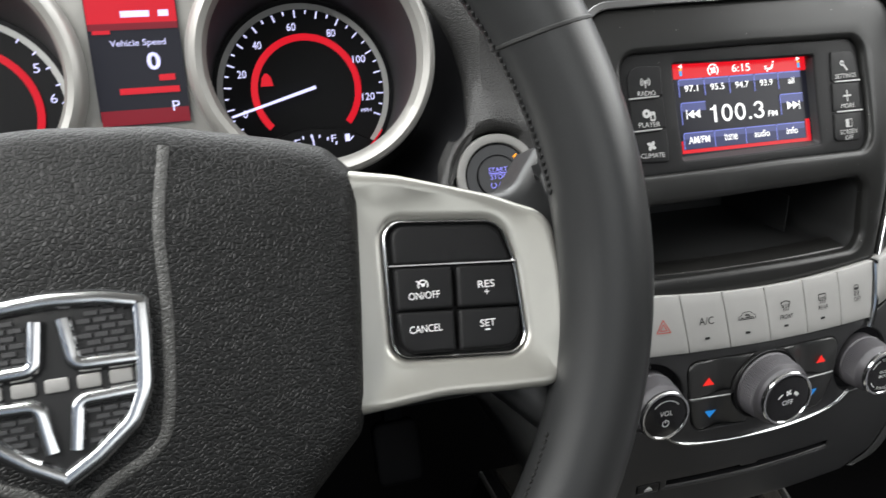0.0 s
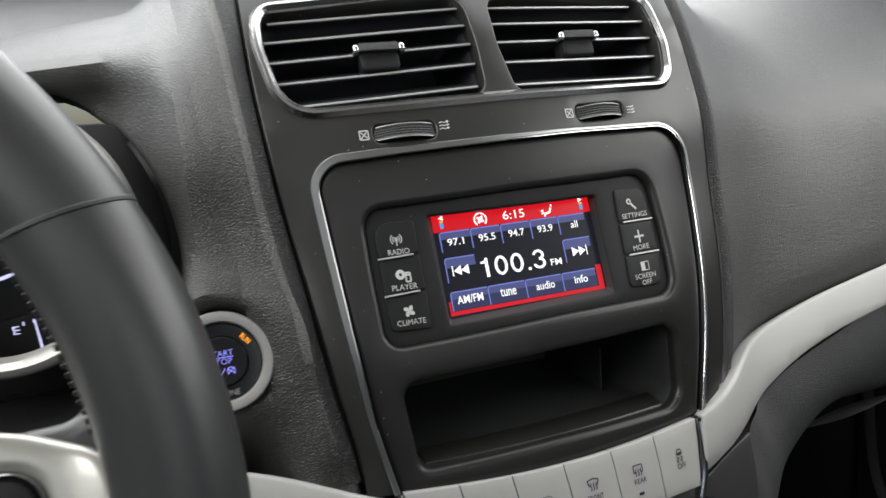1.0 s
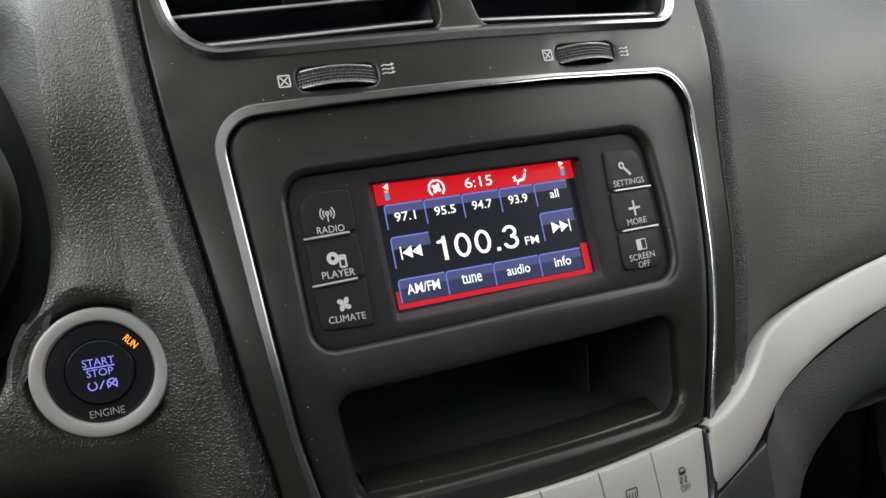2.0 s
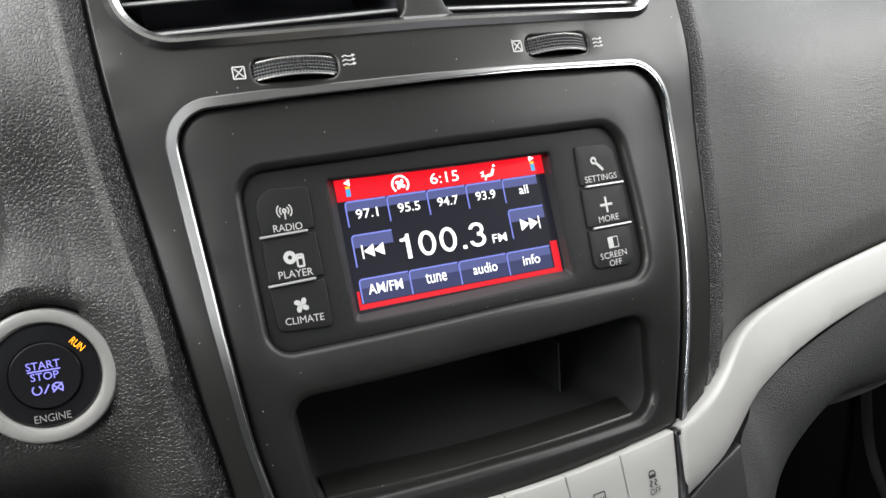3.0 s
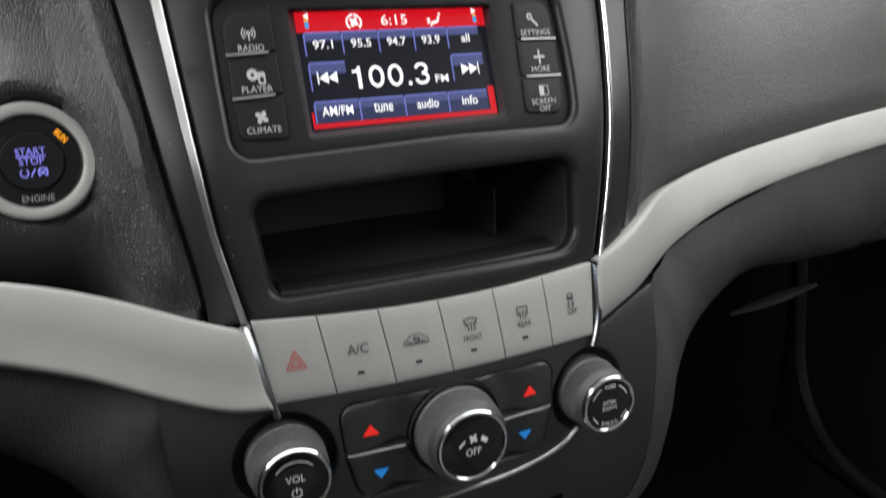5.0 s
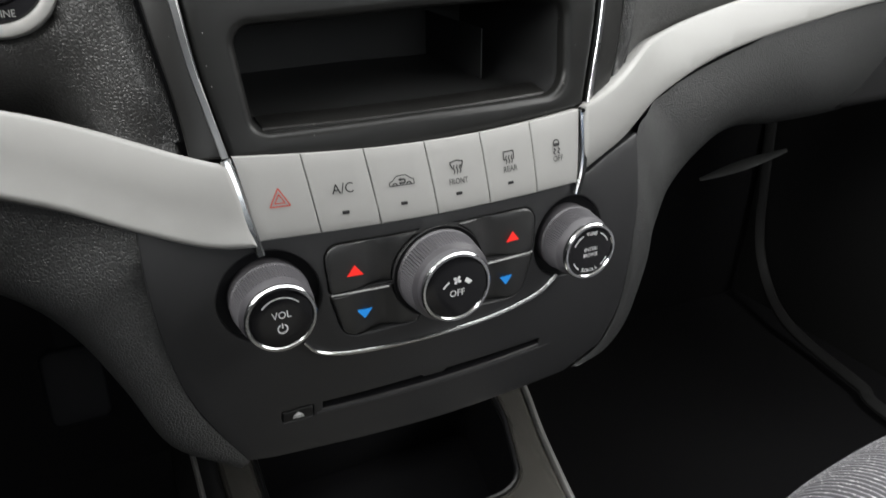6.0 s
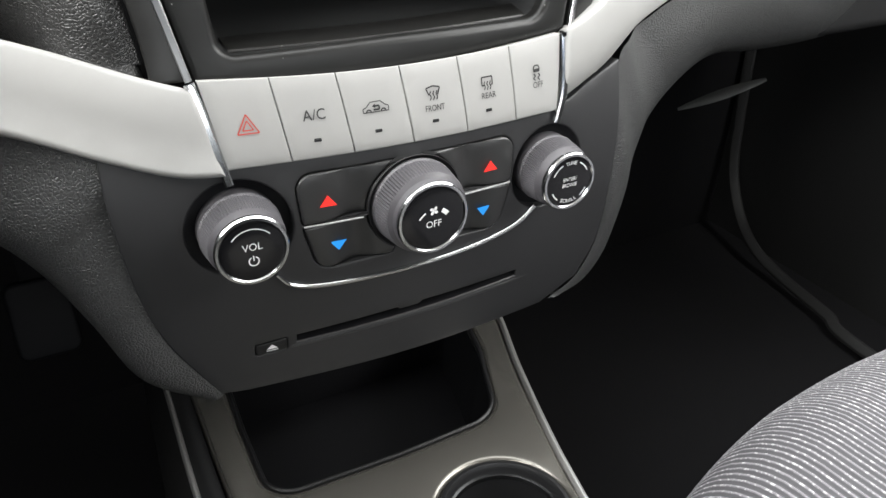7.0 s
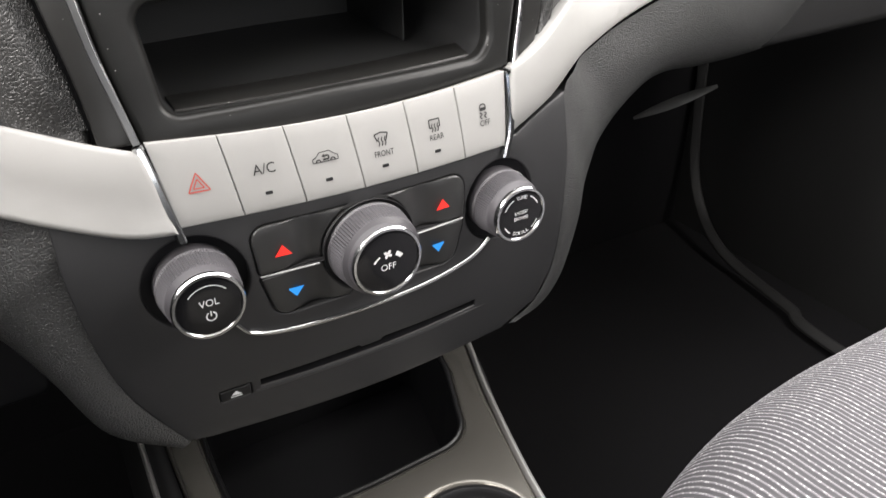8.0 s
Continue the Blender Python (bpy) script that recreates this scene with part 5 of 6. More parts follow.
part("fuel_needle", decal([[(0.0018, -0.0450), (0.0032, -0.0450), (0.0008, -0.0260), (0.0000, -0.0260)]], G, -0.0042), GLOW_WHITE, fuel)
part("red_line", decal(arc2(0.001, 0.004, 0.0525, 0.0010, -62, -35, 10), G, -0.0042), GLOW_RED, fuel)
T, dial = gauge(TX)
part("arc", decal(arc2(0, 0, 0.0350, 0.0040, -35, 222, 60), T, -0.0086), GLOW_RED, dial, "glowing red arc")
for text, a in (("1", 190), ("2", 160), ("3", 125), ("4", 88), ("5", 32), ("6", 8), ("7", -18)):
    part("numeral", word(text, 0.0430 * math.cos(radians(a)), 0.0430 * math.sin(radians(a)), 0.0034, 0.0050, T, -0.0086), GLOW_WHITE, dial)
for tick in [bar2((0.0465 * math.cos(radians(a)), 0.0465 * math.sin(radians(a))), (0.0490 * math.cos(radians(a)), 0.0490 * math.sin(radians(a))), 0.0008) for a in range(-20, 215, 12)]:
    part("tick", decal([tick], T, -0.0086), GLOW_WHITE, dial)
info = part("display", decal([MID], K, 0.002), LCD_BACK, cluster, "lit trip display")
part("red_bar", decal([[(-0.1190, 0.0375), (-0.0725, 0.0375), (-0.0725, 0.0575), (-0.1190, 0.0575)]], K, 0.0024), GLOW_RED, info)
for z0, z1 in ((0.0340, 0.0375), (-0.0172, -0.0090)):
    part("red_bar", decal([[(-0.1190, z0), (-0.0725, z0), (-0.0725, z1), (-0.1190, z1)]], K, 0.0024), DIM_RED, info)
part("lettering", word("Vehicle Speed", -0.0945, 0.0265, 0.0290, 0.0044, K, 0.0028), GLOW_WHITE, info)
part("numeral", word("0", -0.0877, 0.0168, 0.0072, 0.0096, K, 0.0028, bold=0.03), GLOW_WHITE, info)
part("lettering", word("P", -0.0790, -0.0082, 0.0040, 0.0056, K, 0.0028), GLOW_WHITE, info)
part("red_line", decal([bar2((-0.0860, 0.0077), (-0.0775, 0.0077), 0.0034), bar2((-0.1075, 0.0011), (-0.0760, 0.0011), 0.0034)], K, 0.0028), GLOW_RED, info)
part("white_line", decal([bar2((-0.1015, 0.0422), (-0.0865, 0.0422), 0.0034), bar2((-0.0820, 0.0422), (-0.0765, 0.0422), 0.0034)], K, 0.0028), GLOW_WHITE, info)
part("red_line", decal([bar2((-0.1170, 0.0330), (-0.1080, 0.0330), 0.0020)], K, 0.0028), GLOW_RED, info)

# ---------------------------------------------------------------- steering wheel
wheel = thing("steering_wheel", "black leather steering wheel with silver spokes", "steering wheel", (-0.366, -0.165, 0.57))
LEAN_W = radians(22)
W = plane((-0.366, -0.165, 0.570), (1, 0, 0), (0, math.sin(LEAN_W), math.cos(LEAN_W)))
RR, TR, TN, LIFT = 0.1782, 0.0172, 0.0166, 0.0035
LEAN_R = radians(13.4)  # the rim stands a little steeper than its hub
R = plane((-0.366, -0.165, 0.570), (1, 0, 0), (0, math.sin(LEAN_R), math.cos(LEAN_R)))
RIM_X, RIM_Z = 0.003, 0.0155  # the rim's middle lies above the badge


def rim_at(a, b, grow=0.0):
    """A place on the rim: a round the wheel, b round the tube."""
    r = RR + (TR + grow) * math.cos(b)
    return R(RIM_X + r * math.cos(a), RIM_Z + r * math.sin(a), LIFT + (TN + grow) * math.sin(b))


rows = [[rim_at(2 * math.pi * i / 160, 2 * math.pi * j / 24) for j in range(24)] for i in range(160)]
rim = part("rim", skin(rows + [rows[0]], closed=True), RIM, wheel, "smooth black leather rim")
for deg in (26.0, 154.0, -47, 227):
    ring_pts = [rim_at(radians(deg - 1.2 * math.cos(2 * math.pi * j / 32)), 2 * math.pi * j / 32, -0.0001) for j in range(32)]
    part("rim_seam", tube(ring_pts, [q - R(RIM_X + RR * math.cos(radians(deg)), RIM_Z + RR * math.sin(radians(deg)), LIFT) for q in ring_pts], 0.0017, 0.0012, closed=True, n=6), STITCH, rim)
for a0, a1, side_b in ((44, 8, 176), (136, 172, 176), (-22, -46, 166), (202, 226, 166)):
    n_s = 40 if side_b > 170 else 27
    many = []
    for k in range(n_s):
        a = radians(a0 + (a1 - a0) * k / n_s)
        b = radians(side_b)
        e = radians((a1 - a0) / n_s * 0.55)
        many.append(tube([rim_at(a, b, 0.0004), rim_at(a + e, b + 0.06, 0.0004)], [Vector((0, -1, 0))] * 2, 0.0011, 0.0011, n=5))
    tagged(part("stitching", join(*many), STITCH, rim), kind="stuff")
for s in (1, -1):
    M = (lambda a, b, c=0.0, s=s: W(s * a if s > 0 else -a + 0.004, b, c))
    part("spoke", sheet(rpoly([(0.075, 0.0545), (0.125, 0.0470), (0.1386, 0.0425), (0.1560, 0.0430), (0.1680, 0.0580), (0.1790, 0.0100), (0.1620, -0.0520), (0.1480, -0.0380), (0.140, -0.0300), (0.075, -0.0290)],
                              [0, 0.03, 0.012, 0.01, 0, 0.1, 0, 0.012, 0.01, 0], 6), at=M, off=-0.0075, step=0.007, r=0.006, depth=0.024, rings=5), RIM, wheel)
    bez_q = rpoly([(0.1018, -0.0107), (0.1502, -0.0160), (0.1495, 0.0165), (0.1462, 0.0314), (0.1040, 0.0357)], [0.006, 0.007, 0.02, 0.009, 0.006], 6)
    spoke = part("spoke_trim", sheet(rpoly([(0.080, 0.0575), (0.1105, 0.0515), (0.146, 0.0412), (0.1650, 0.0325), (0.1682, 0.0050), (0.1625, -0.0300), (0.1403, -0.0284), (0.118, -0.0264), (0.080, -0.0280)],
                                           [0, 0.05, 0.05, 0.014, 0.12, 0.009, 0.06, 0.08, 0], 6), [bez_q], at=M, off=-0.0012, step=0.005, r=0.0042, depth=0.014, rings=5,
                                         dish=lambda x, z: 0.0034 * ease((max(abs(x - 0.1262) / 0.0335, abs(z - 0.0105) / 0.0345) - 0.80) / 0.40)), SPOKE, wheel, "satin silver spoke trim")
    part("key_rim", tube([M(x, z, -0.0022) for x, z in dense(ccw(bez_q), 0.004)], [M(0, 0, 1) - M(0, 0, 0)] * len(dense(ccw(bez_q), 0.004)), 0.0013, 0.0020, closed=True, n=8), SATIN, spoke)
    part("key_bed", decal([bez_q], M, -0.0040), DEEP, spoke)
    key_q = [rpoly([(0.1052, 0.0210), (0.1474, 0.0172), (0.1434, 0.0300), (0.1060, 0.0338)], [0.001, 0.001, 0.007, 0.004], 5),
             rpoly([(0.1042, 0.0052), (0.1236, 0.0036), (0.1246, 0.0176), (0.1050, 0.0192)], 0.001, 3),
             rpoly([(0.1258, 0.0034), (0.1474, 0.0014), (0.1474, 0.0152), (0.1270, 0.0174)], 0.001, 3),
             rpoly([(0.1044, -0.0094), (0.1224, -0.0110), (0.1234, 0.0024), (0.1040, 0.0042)], [0.005, 0.001, 0.001, 0.001], 4),
             rpoly([(0.1244, -0.0112), (0.1462, -0.0130), (0.1474, 0.0002), (0.1258, 0.0022)], [0.001, 0.006, 0.001, 0.001], 4)]
    key_q = [[(x + 0.0009, z) for x, z in q] for q in key_q]
    part("key_line", tube([M(0.1040, 0.0206, -0.0008), M(0.1496, 0.0167, -0.0008)], [M(0, 0, 1) - M(0, 0, 0)] * 2, 0.0009, 0.0016, n=6), SATIN, spoke)
    keys = [part("key", sheet(shift(ccw(q), -0.0004), at=M, off=0.0002 if k else -0.0012, step=0.005, r=0.0014, depth=0.005, rings=4), KEYM, spoke, "soft black cruise key" if k else "blank black key") for k, q in enumerate(key_q)]
    if s > 0:
        def mark(k, text, x, z, w, h=0.0025):
            part("lettering", word(text, x, z, w, h, M, 0.0006, turn=-2.5), PRINT, keys[k])
        mark(1, "ON/OFF", 0.1147, 0.0092, 0.0110)
        mark(2, "RES", 0.1373, 0.0101, 0.0060)
        mark(2, "+", 0.1371, 0.0074, 0.0018, 0.0018)
        mark(3, "CANCEL", 0.1137, -0.0021, 0.0114)
        mark(4, "SET", 0.1360, -0.0034, 0.0056)
        mark(4, "-", 0.1356, -0.0057, 0.0018, 0.0005)
        part("icon", decal(moved(arc2(0, 0, 1, 0.25, -30, 210, 14) + [bar2((0, 0), (-1.3, 1.0), 0.25), bar2((0.2, 0.1), (0.8, 0.6), 0.2)] + arc2(0, 0, 0.2, 0.3, 0, 360, 8), 0.1147, 0.0127, 0.0017), M, 0.0006), PRINT, keys[1])
UM = 0.002
pad_half = [(0.0, 0.0760), (0.035, 0.0740), (0.070, 0.0680), (0.085, 0.0640), (0.0945, 0.0540), (0.0925, 0.0300), (0.0880, -0.0200), (0.0850, -0.0330), (0.068, -0.0500), (0.045, -0.078), (0.0, -0.086)]
pad_half = [(x + 0.0012 if x > 0.08 else x, z) for x, z in pad_half]
pad_q = [(UM + x, z) for x, z in pad_half] + [(UM - x, z) for x, z in pad_half[-2:0:-1]]
pad = part("airbag_pad", sheet(rpoly(pad_q, [0.1, 0.05, 0.03, 0.01, 0.008, 0.04, 0.02, 0.01, 0.02, 0.03, 0.1] + [0.03, 0.02, 0.01, 0.02, 0.04, 0.008, 0.01, 0.03, 0.05], 5), at=W, off=0.0150, step=0.008, r=0.0100, depth=0.035, rings=7,
                              dish=lambda x, z: -0.30 * (x - UM) ** 2 - 0.11 * max(0.0, abs(x - UM) - 0.034) - 0.004 * ease((z - 0.040) / 0.03) - 0.6 * max(0.0, 0.02 - z) ** 2), HUB, wheel, "grained black airbag cover")
for s in (1, -1):
    q = smooth_line([(UM + s * 0.0360, 0.0660), (UM + s * 0.0320, 0.0420), (UM + s * 0.0312, 0.0150), (UM + s * 0.0285, -0.0110), (UM + s * 0.0240, -0.0225), (UM + s * 0.0080, -0.0320), (UM + s * 0.0050, -0.040), (UM + s * 0.006, -0.078)], 6)
    lift = lambda x, z: 0.0150 - 0.30 * (x - UM) ** 2 - 0.004 * ease((z - 0.040) / 0.03) - 0.6 * max(0.0, 0.02 - z) ** 2
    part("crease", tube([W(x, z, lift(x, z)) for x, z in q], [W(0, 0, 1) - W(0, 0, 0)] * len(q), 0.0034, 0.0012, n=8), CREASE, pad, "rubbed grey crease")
EH = 0.0160
shield = [(0.0, 0.0262), (0.014, 0.0252), (0.0265, 0.0222), (0.0262, 0.010), (0.0250, -0.0050), (0.0205, -0.0145), (0.010, -0.0230), (0.0, -0.0290)]
shield_q = [(UM + x, z) for x, z in shield] + [(UM - x, z) for x, z in shield[-2:0:-1]]
badge = part("badge", sheet(rpoly(shield_q, [0.05, 0.03, 0.002, 0.03, 0.02, 0.01, 0.02, 0.001] + [0.02, 0.01, 0.02, 0.03, 0.002, 0.03], 6), at=W, off=EH, step=0.006, r=0.0014, depth=0.006), BLACK, pad, "shield badge with a chrome cross")
shield_r = [0.05, 0.03, 0.003, 0.03, 0.02, 0.01, 0.02, 0.001] + [0.02, 0.01, 0.02, 0.03, 0.003, 0.03]
rim_q = dense(shift(ccw(rpoly(shield_q, shield_r, 8)), 0.0022), 0.0015)
part("badge_rim", tube([W(x, z, EH + 0.0012) for x, z in rim_q], [W(0, 0, 1) - W(0, 0, 0)] * len(rim_q), 0.0050, 0.0036, closed=True, n=8), CHROME, badge, "polished chrome edge")
inner_q = shift(ccw(rpoly(shield_q, 0.002, 4)), 0.0050)
cells = []
for j in range(-13, 12):
    for k in range(-7, 7):
        x, z = k * 0.0044 + (0.0022 if j % 2 else 0.0), j * 0.0021
        if abs(x) > 0.0075 and (z > 0.0072 or z < -0.0070) and inside(np.array([UM + x]), np.array([z]), inner_q)[0]:
            cells.append([(UM + x - 0.0018, z - 0.0006), (UM + x + 0.0018, z - 0.0006), (UM + x + 0.0018, z + 0.0006), (UM + x - 0.0018, z + 0.0006)])
grille = []
for q in cells:
    grille.append((([W(x, z, EH) for x, z in q] + [W(x, z, EH + 0.0008) for x, z in q]), [(4, 5, 6, 7), (0, 1, 5, 4), (1, 2, 6, 5), (2, 3, 7, 6), (3, 0, 4, 7)]))
tagged(part("badge_mesh", join(*grille), DARK_RIB, badge, "fine dark mesh"), kind="stuff")
for sx in (1, -1):
    for sz in (1, -1):
        q = rpoly([(UM + sx * (0.0035 if sz > 0 else 0.0032), sz * 0.0185), (UM + sx * 0.0052, sz * 0.0050), (UM + sx * (0.0240 if sz > 0 else 0.0225), sz * 0.0045)], [0, 0.003, 0], 6)
        q = dense(q, 0.002, closed=False)
        part("badge_bar", tube([W(x, z, EH + 0.0010) for x, z in q], [W(0, 0, 1) - W(0, 0, 0)] * len(q), 0.0046, 0.0034, n=8), CHROME, badge, "chrome cross bar")
for k in range(5):
    x = UM + 0.0085 * (k - 2)
    part("badge_block", sheet(rrect(x - 0.0032, -0.0020, x + 0.0032, 0.0020, 0.0008, 4), at=W, off=EH + 0.0010, step=0.004, r=0.0004, depth=0.001), RINGM, badge, "plain satin silver block")
part("hub_back", lathe([(0.066, -0.022), (0.064, -0.05), (0.055, -0.07), (0.05, -0.20)], W, n=48), DEEP, wheel)
column = thing("steering_column", "black plastic steering column cowl", "steering column", (-0.366, -0.05, 0.50))
part("cowl", sheet(rpoly([(-0.07, -0.06), (0.07, -0.06), (0.075, 0.02), (-0.075, 0.02)], 0.02), at=lambda a, b, c=0.0: W(a, b, c), off=-0.055, step=0.02, r=0.01, depth=0.22, rings=4), LOWER, column)

# ---------------------------------------------------------------- centre console
console = thing("centre_console", "brushed graphite centre console with an open tray", "console", (0.0, -0.05, 0.0))
CZ = 0.25
H = lambda x, y, c=0.0: Vector((x, y, CZ + c))
OUT = [(-0.106, 0.16), (-0.1045, 0.07), (-0.1035, 0.0), (-0.100, -0.10), (-0.096, -0.50), (0.076, -0.50), (0.076, -0.16), (0.0805, -0.095), (0.1040, 0.0), (0.1235, 0.060), (0.148, 0.16)]
TRAY = rpoly([(-0.0800, 0.13), (-0.0835, 0.030), (-0.0830, -0.0310), (0.0, -0.0330), (0.0700, -0.0300), (0.0945, 0.035), (0.1150, 0.13)], [0.01, 0.05, 0.020, 0.3, 0.030, 0.05, 0.01], 10)
CUP = (0.0330, -0.1000, 0.0400)
part("top_plate", sheet(OUT, [TRAY, circle(CUP[0], CUP[1], CUP[2])], at=H, step=0.010, r=0.004, depth=0.012, rings=4), CONSOLE, console)
for line, w in (([(0.1430, 0.13), (0.1255, 0.060), (0.1060, 0.0), (0.0820, -0.095), (0.0780, -0.16), (0.0780, -0.48)], 0.0045),):
    q = dense(smooth_line(line, 6), 0.01, closed=False)
    part("edge_strip", tube([H(x, y, -0.0005) for x, y in q], [Vector((0, 0, 1))] * len(q), w, 0.006, n=10), RINGM, console, "bright silver edge strip")
q = dense(smooth_line([(-0.1175, 0.16), (-0.1180, 0.08), (-0.1190, 0.0), (-0.118, -0.10), (-0.115, -0.30), (-0.114, -0.48)], 6), 0.01, closed=False)
part("edge_strip", tube([H(x, y, -0.004) for x, y in q], [Vector((0, 0, 1))] * len(q), 0.004, 0.006, n=10), RINGM, console)
q2 = dense(smooth_line([(-0.1120, 0.16), (-0.1115, 0.08), (-0.1115, 0.0), (-0.109, -0.10), (-0.106, -0.30), (-0.105, -0.48)], 6), 0.01, closed=False)
part("side_groove", tube([H(x, y, -0.004) for x, y in q2], [Vector((0, 0, 1))] * len(q2), 0.013, 0.004, n=8), BLACK, console)
loop = dense(ccw(TRAY), 0.008)
v, f = skin([[H(x, y, -0.0115) for x, y in loop], [H(0.012 + (x - 0.012) * 0.93, 0.05 + (y - 0.05) * 0.93, -0.085) for x, y in loop]], closed=True)
part("tray", (v, f + [tuple(range(len(loop), 2 * len(loop)))]), DIAL, console, "deep black open tray")
gasket = dense(shift(ccw(TRAY), 0.0012), 0.006)
part("tray_gasket", tube([H(x, y, -0.0020) for x, y in gasket], [Vector((0, 0, 1))] * len(gasket), 0.0036, 0.0045, closed=True, n=8), BLACK, console)
CU = plane(H(CUP[0], CUP[1]), (1, 0, 0), (0, 1, 0))
cup = part("cup_holder", lathe([(CUP[2] - 0.0002, -0.004), (CUP[2] - 0.0016, 0.0010), (CUP[2] - 0.0040, 0.0016), (CUP[2] - 0.0060, -0.001), (CUP[2] - 0.0075, -0.030), (CUP[2] - 0.010, -0.075), (0.001, -0.076)], CU, n=96), BLACK, console, "round black cup holder")
part("cup_ring", lathe([(CUP[2] - 0.0058, -0.0080), (CUP[2] - 0.0060, -0.0060), (CUP[2] - 0.0076, -0.0055), (CUP[2] - 0.0082, -0.0080)], CU, n=96, cap=False), CHROME, cup, "thin chrome ring")
for s, xs in ((1, [(0.1450, 0.14), (0.1270, 0.060), (0.1075, 0.0), (0.0835, -0.095), (0.0795, -0.16), (0.0795, -0.48)]), (-1, [(-0.1175, 0.16), (-0.1180, 0.08), (-0.1190, 0.0), (-0.118, -0.10), (-0.115, -0.30), (-0.114, -0.48)])):
    q = smooth_line(xs, 6)
    part("side_panel", skin([[H(x, y, -0.005) for x, y in q], [H(x + s * 0.012, y, -0.03) for x, y in q], [H(x + s * 0.02, y, -0.25) for x, y in q]]), TRIMD, console)

# ---------------------------------------------------------------- passenger seat
CLOTH = bpy.data.materials.new("ribbed_grey_seat_cloth")
CLOTH.use_nodes = True
nt = CLOTH.node_tree
b = nt.nodes["Principled BSDF"]
co = nt.nodes.new("ShaderNodeTexCoord")
sep = nt.nodes.new("ShaderNodeSeparateXYZ")
nt.links.new(co.outputs["Object"], sep.inputs[0])
RIB = 0.0035
rib = nt.nodes.new("ShaderNodeMath")
rib.operation = "PINGPONG"
rib.inputs[1].default_value = RIB / 2
nt.links.new(sep.outputs[0], rib.inputs[0])
lev = nt.nodes.new("ShaderNodeMapRange")
lev.inputs[1].default_value, lev.inputs[2].default_value, lev.inputs[3].default_value, lev.inputs[4].default_value = RIB * 0.30, RIB * 0.42, 0.0, 1.0
nt.links.new(rib.outputs[0], lev.inputs[0])
dots = nt.nodes.new("ShaderNodeTexNoise")
dots.inputs["Scale"].default_value, dots.inputs["Detail"].default_value = 430.0, 2.0
nt.links.new(co.outputs["Object"], dots.inputs["Vector"])
dotr = nt.nodes.new("ShaderNodeMapRange")
dotr.inputs[1].default_value, dotr.inputs[2].default_value = 0.52, 0.66
nt.links.new(dots.outputs["Fac"], dotr.inputs[0])
mixa = nt.nodes.new("ShaderNodeMixRGB")
mixa.inputs[1].default_value, mixa.inputs[2].default_value = (0.185, 0.18, 0.192, 1), (0.44, 0.435, 0.44, 1)
nt.links.new(dotr.outputs[0], mixa.inputs[0])
mixb = nt.nodes.new("ShaderNodeMixRGB")
mixb.inputs[1].default_value = (0.062, 0.06, 0.065, 1)
nt.links.new(lev.outputs[0], mixb.inputs[0])
nt.links.new(mixa.outputs[0], mixb.inputs[2])
nt.links.new(mixb.outputs[0], b.inputs["Base Color"])
b.inputs["Roughness"].default_value = 0.85
wv = nt.nodes.new("ShaderNodeTexNoise")
wv.inputs["Scale"].default_value = 1800.0
nt.links.new(co.outputs["Object"], wv.inputs["Vector"])
bp = nt.nodes.new("ShaderNodeBump")
bp.inputs["Strength"].default_value, bp.inputs["Distance"].default_value = 0.5, 0.0005
nt.links.new(wv.outputs["Fac"], bp.inputs["Height"])
nt.links.new(bp.outputs["Normal"], b.inputs["Normal"])
SIDE_CLOTH = mat("plain_grey_seat_cloth", (0.13, 0.13, 0.135), 0.85, grain=0.4, size=1500, bump=0.4)

seat = thing("passenger_seat", "grey ribbed cloth passenger seat cushion", "car seat", (0.38, -0.40, 0.0))
SX0, SX1, SYF, SYB, SZ = 0.091, 0.60, -0.107, -0.62, 0.315


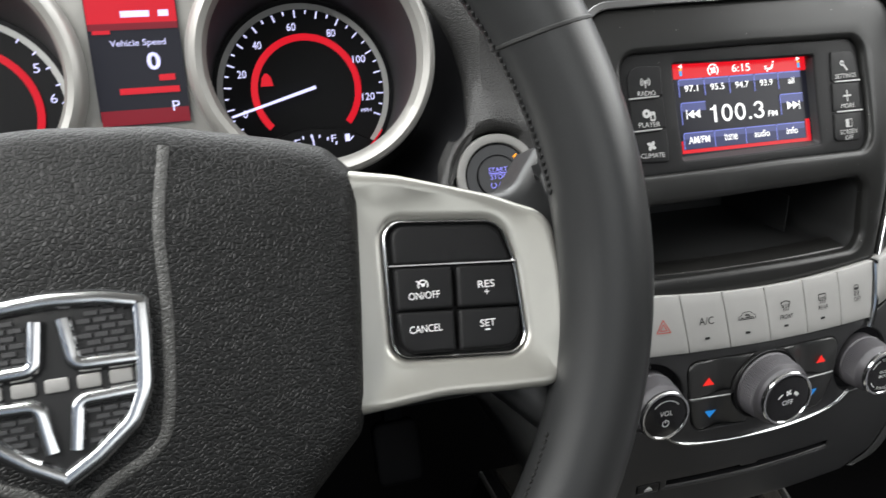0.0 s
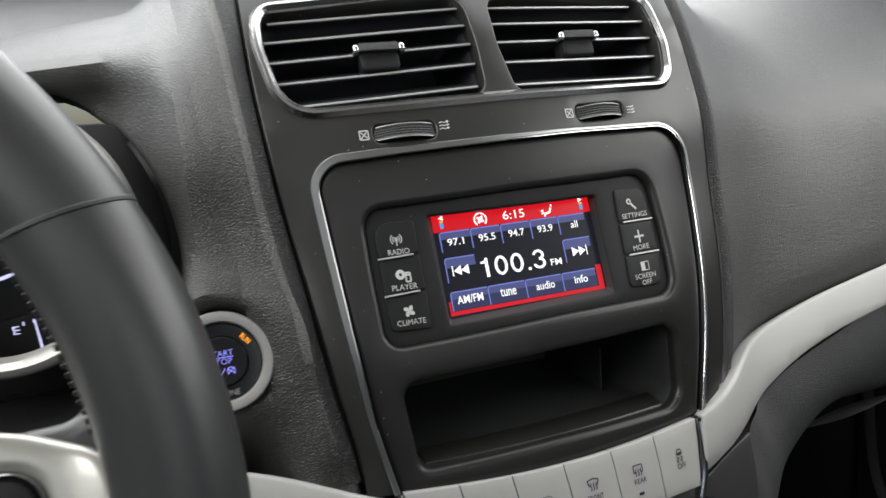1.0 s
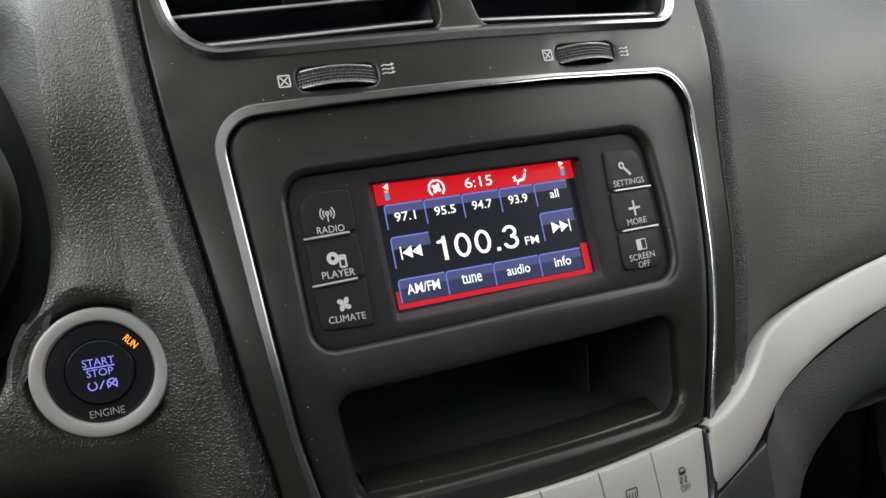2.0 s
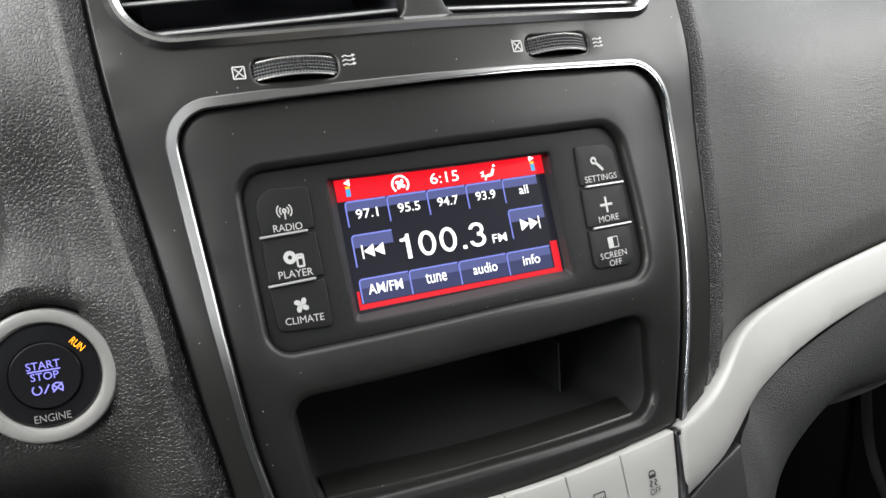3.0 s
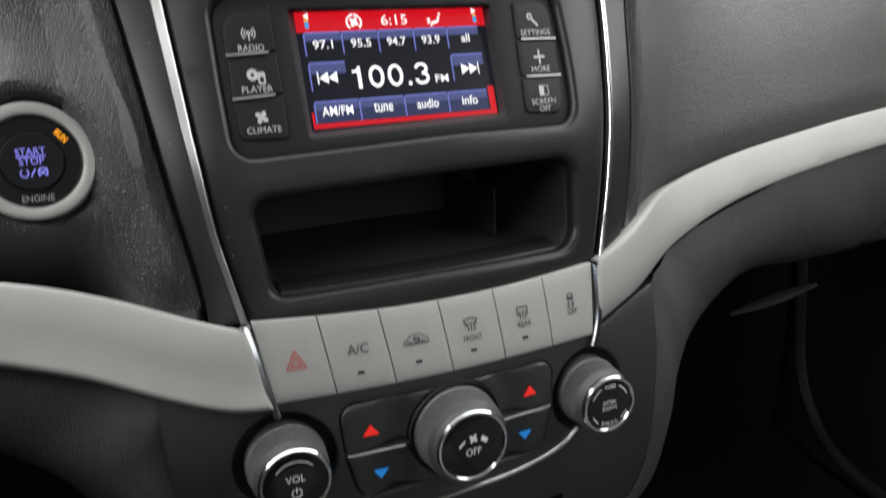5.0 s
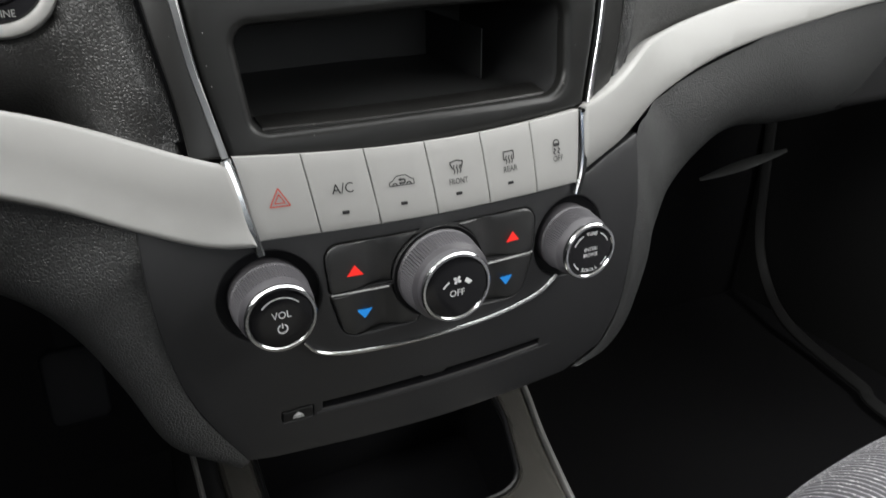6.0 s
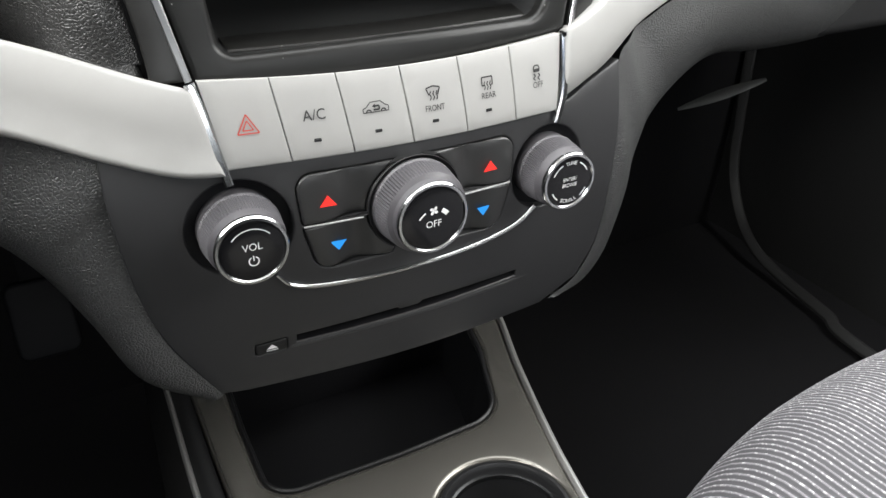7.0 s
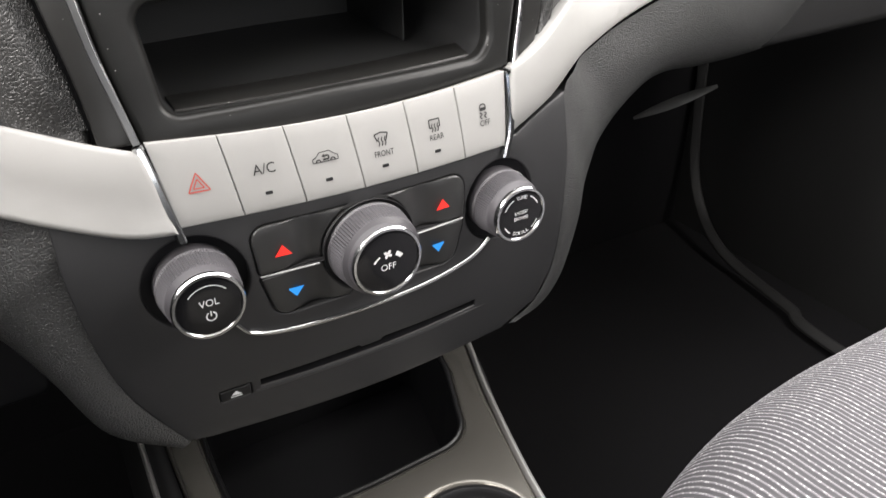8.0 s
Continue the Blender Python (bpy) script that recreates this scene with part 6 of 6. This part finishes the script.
def cushion(x0, x1, nx, ribbed):
    """The rounded top of the cushion, front lip and all."""
    rows = []
    for i in range(nx + 1):
        x = x0 + (x1 - x0) * i / nx
        e = min(x - SX0, SX1 - x)
        drop = 0.060 * (1 - min(1.0, e / 0.13)) ** 2.2
        nose = 0.032 * (1 - min(1.0, e / 0.20)) ** 1.7
        ridge = 0.0007 * math.cos(2 * math.pi * x / RIB) * -1 if ribbed else 0.0
        row = []
        for k in range(27):
            t = k / 26
            if t < 0.45:
                a = t / 0.45 * math.pi / 2
                y = SYF - nose - 0.070 * (1 - math.sin(math.pi / 2 - a))
                z = SZ - drop - 0.090 * (1 - math.sin(a))
                ny, nz = math.cos(a), math.sin(a)
            else:
                s = (t - 0.45) / 0.55
                y = SYF - nose - 0.070 + (SYB - SYF + 0.07) * s
                z = SZ - drop + 0.012 * math.sin(math.pi * min(1, s * 2.2)) - 0.03 * s
                ny, nz = 0.0, 1.0
            row.append(Vector((x, y + ny * ridge, z + nz * ridge)))
        rows.append(row)
    return skin(rows)


part("insert", cushion(SX0 + 0.012, 0.53, 560, True), CLOTH, seat, "ribbed grey cloth with white flecks")
part("bolster", cushion(SX0, SX0 + 0.0125, 8, False), SIDE_CLOTH, seat)
part("bolster", cushion(0.5295, SX1, 20, False), SIDE_CLOTH, seat)
row = [Vector(p) for p in cushion(SX0 + 0.0125, SX0 + 0.0135, 1, False)[0][:27]]
part("piping", tube(row, [Vector((-0.5, 0.2, 0.8))] * 27, 0.0036, 0.0036, n=8), SIDE_CLOTH, seat, "grey seam piping")
part("base", box(SX0 + 0.01, SYB, 0.06, SX1 - 0.01, SYF - 0.085, 0.215), TRIMD, seat)
part("side", box(SX0, SYB, 0.10, SX0 + 0.008, SYF - 0.10, 0.235), TRIMD, seat)

# ---------------------------------------------------------------- footwell things
glove = thing("glove_box", "dark plastic glove box underside with a grey lip", "glove box", (0.45, 0.15, 0.36))
part("tub", sheet(rpoly([(0.215, 0.05), (0.70, 0.05), (0.70, 0.30), (0.215, 0.30)], 0.03), at=lambda x, y, c=0.0: Vector((x, y, 0.435 - c)), step=0.05, r=0.01, depth=0.04), DEEP, glove)
part("lip", tube([Vector((0.432 + 0.064 * t, 0.214 - 0.048 * t, 0.316 + 0.038 * t)) for t in np.linspace(0, 1, 9)], [Vector((-0.4, -0.6, 0.8))] * 9, 0.0120, 0.003, n=8, taper=lambda t: 0.10 + 0.90 * math.sin(math.pi * (0.06 + 0.86 * t))), GREY_LIP, glove, "grey plastic lip")
pedal = thing("brake_pedal", "black rubber brake pedal", "pedal", (-0.185, 0.23, 0.23))
part("pad", sheet(rrect(-0.022, -0.03, 0.022, 0.03, 0.008), at=plane((-0.185, 0.20, 0.258), (1, 0, 0), (0, 0.35, 0.9)), step=0.02, r=0.003, depth=0.012), DIAL, pedal)
part("arm", box(-0.193, 0.215, 0.24, -0.177, 0.235, 0.46), DIAL, pedal)
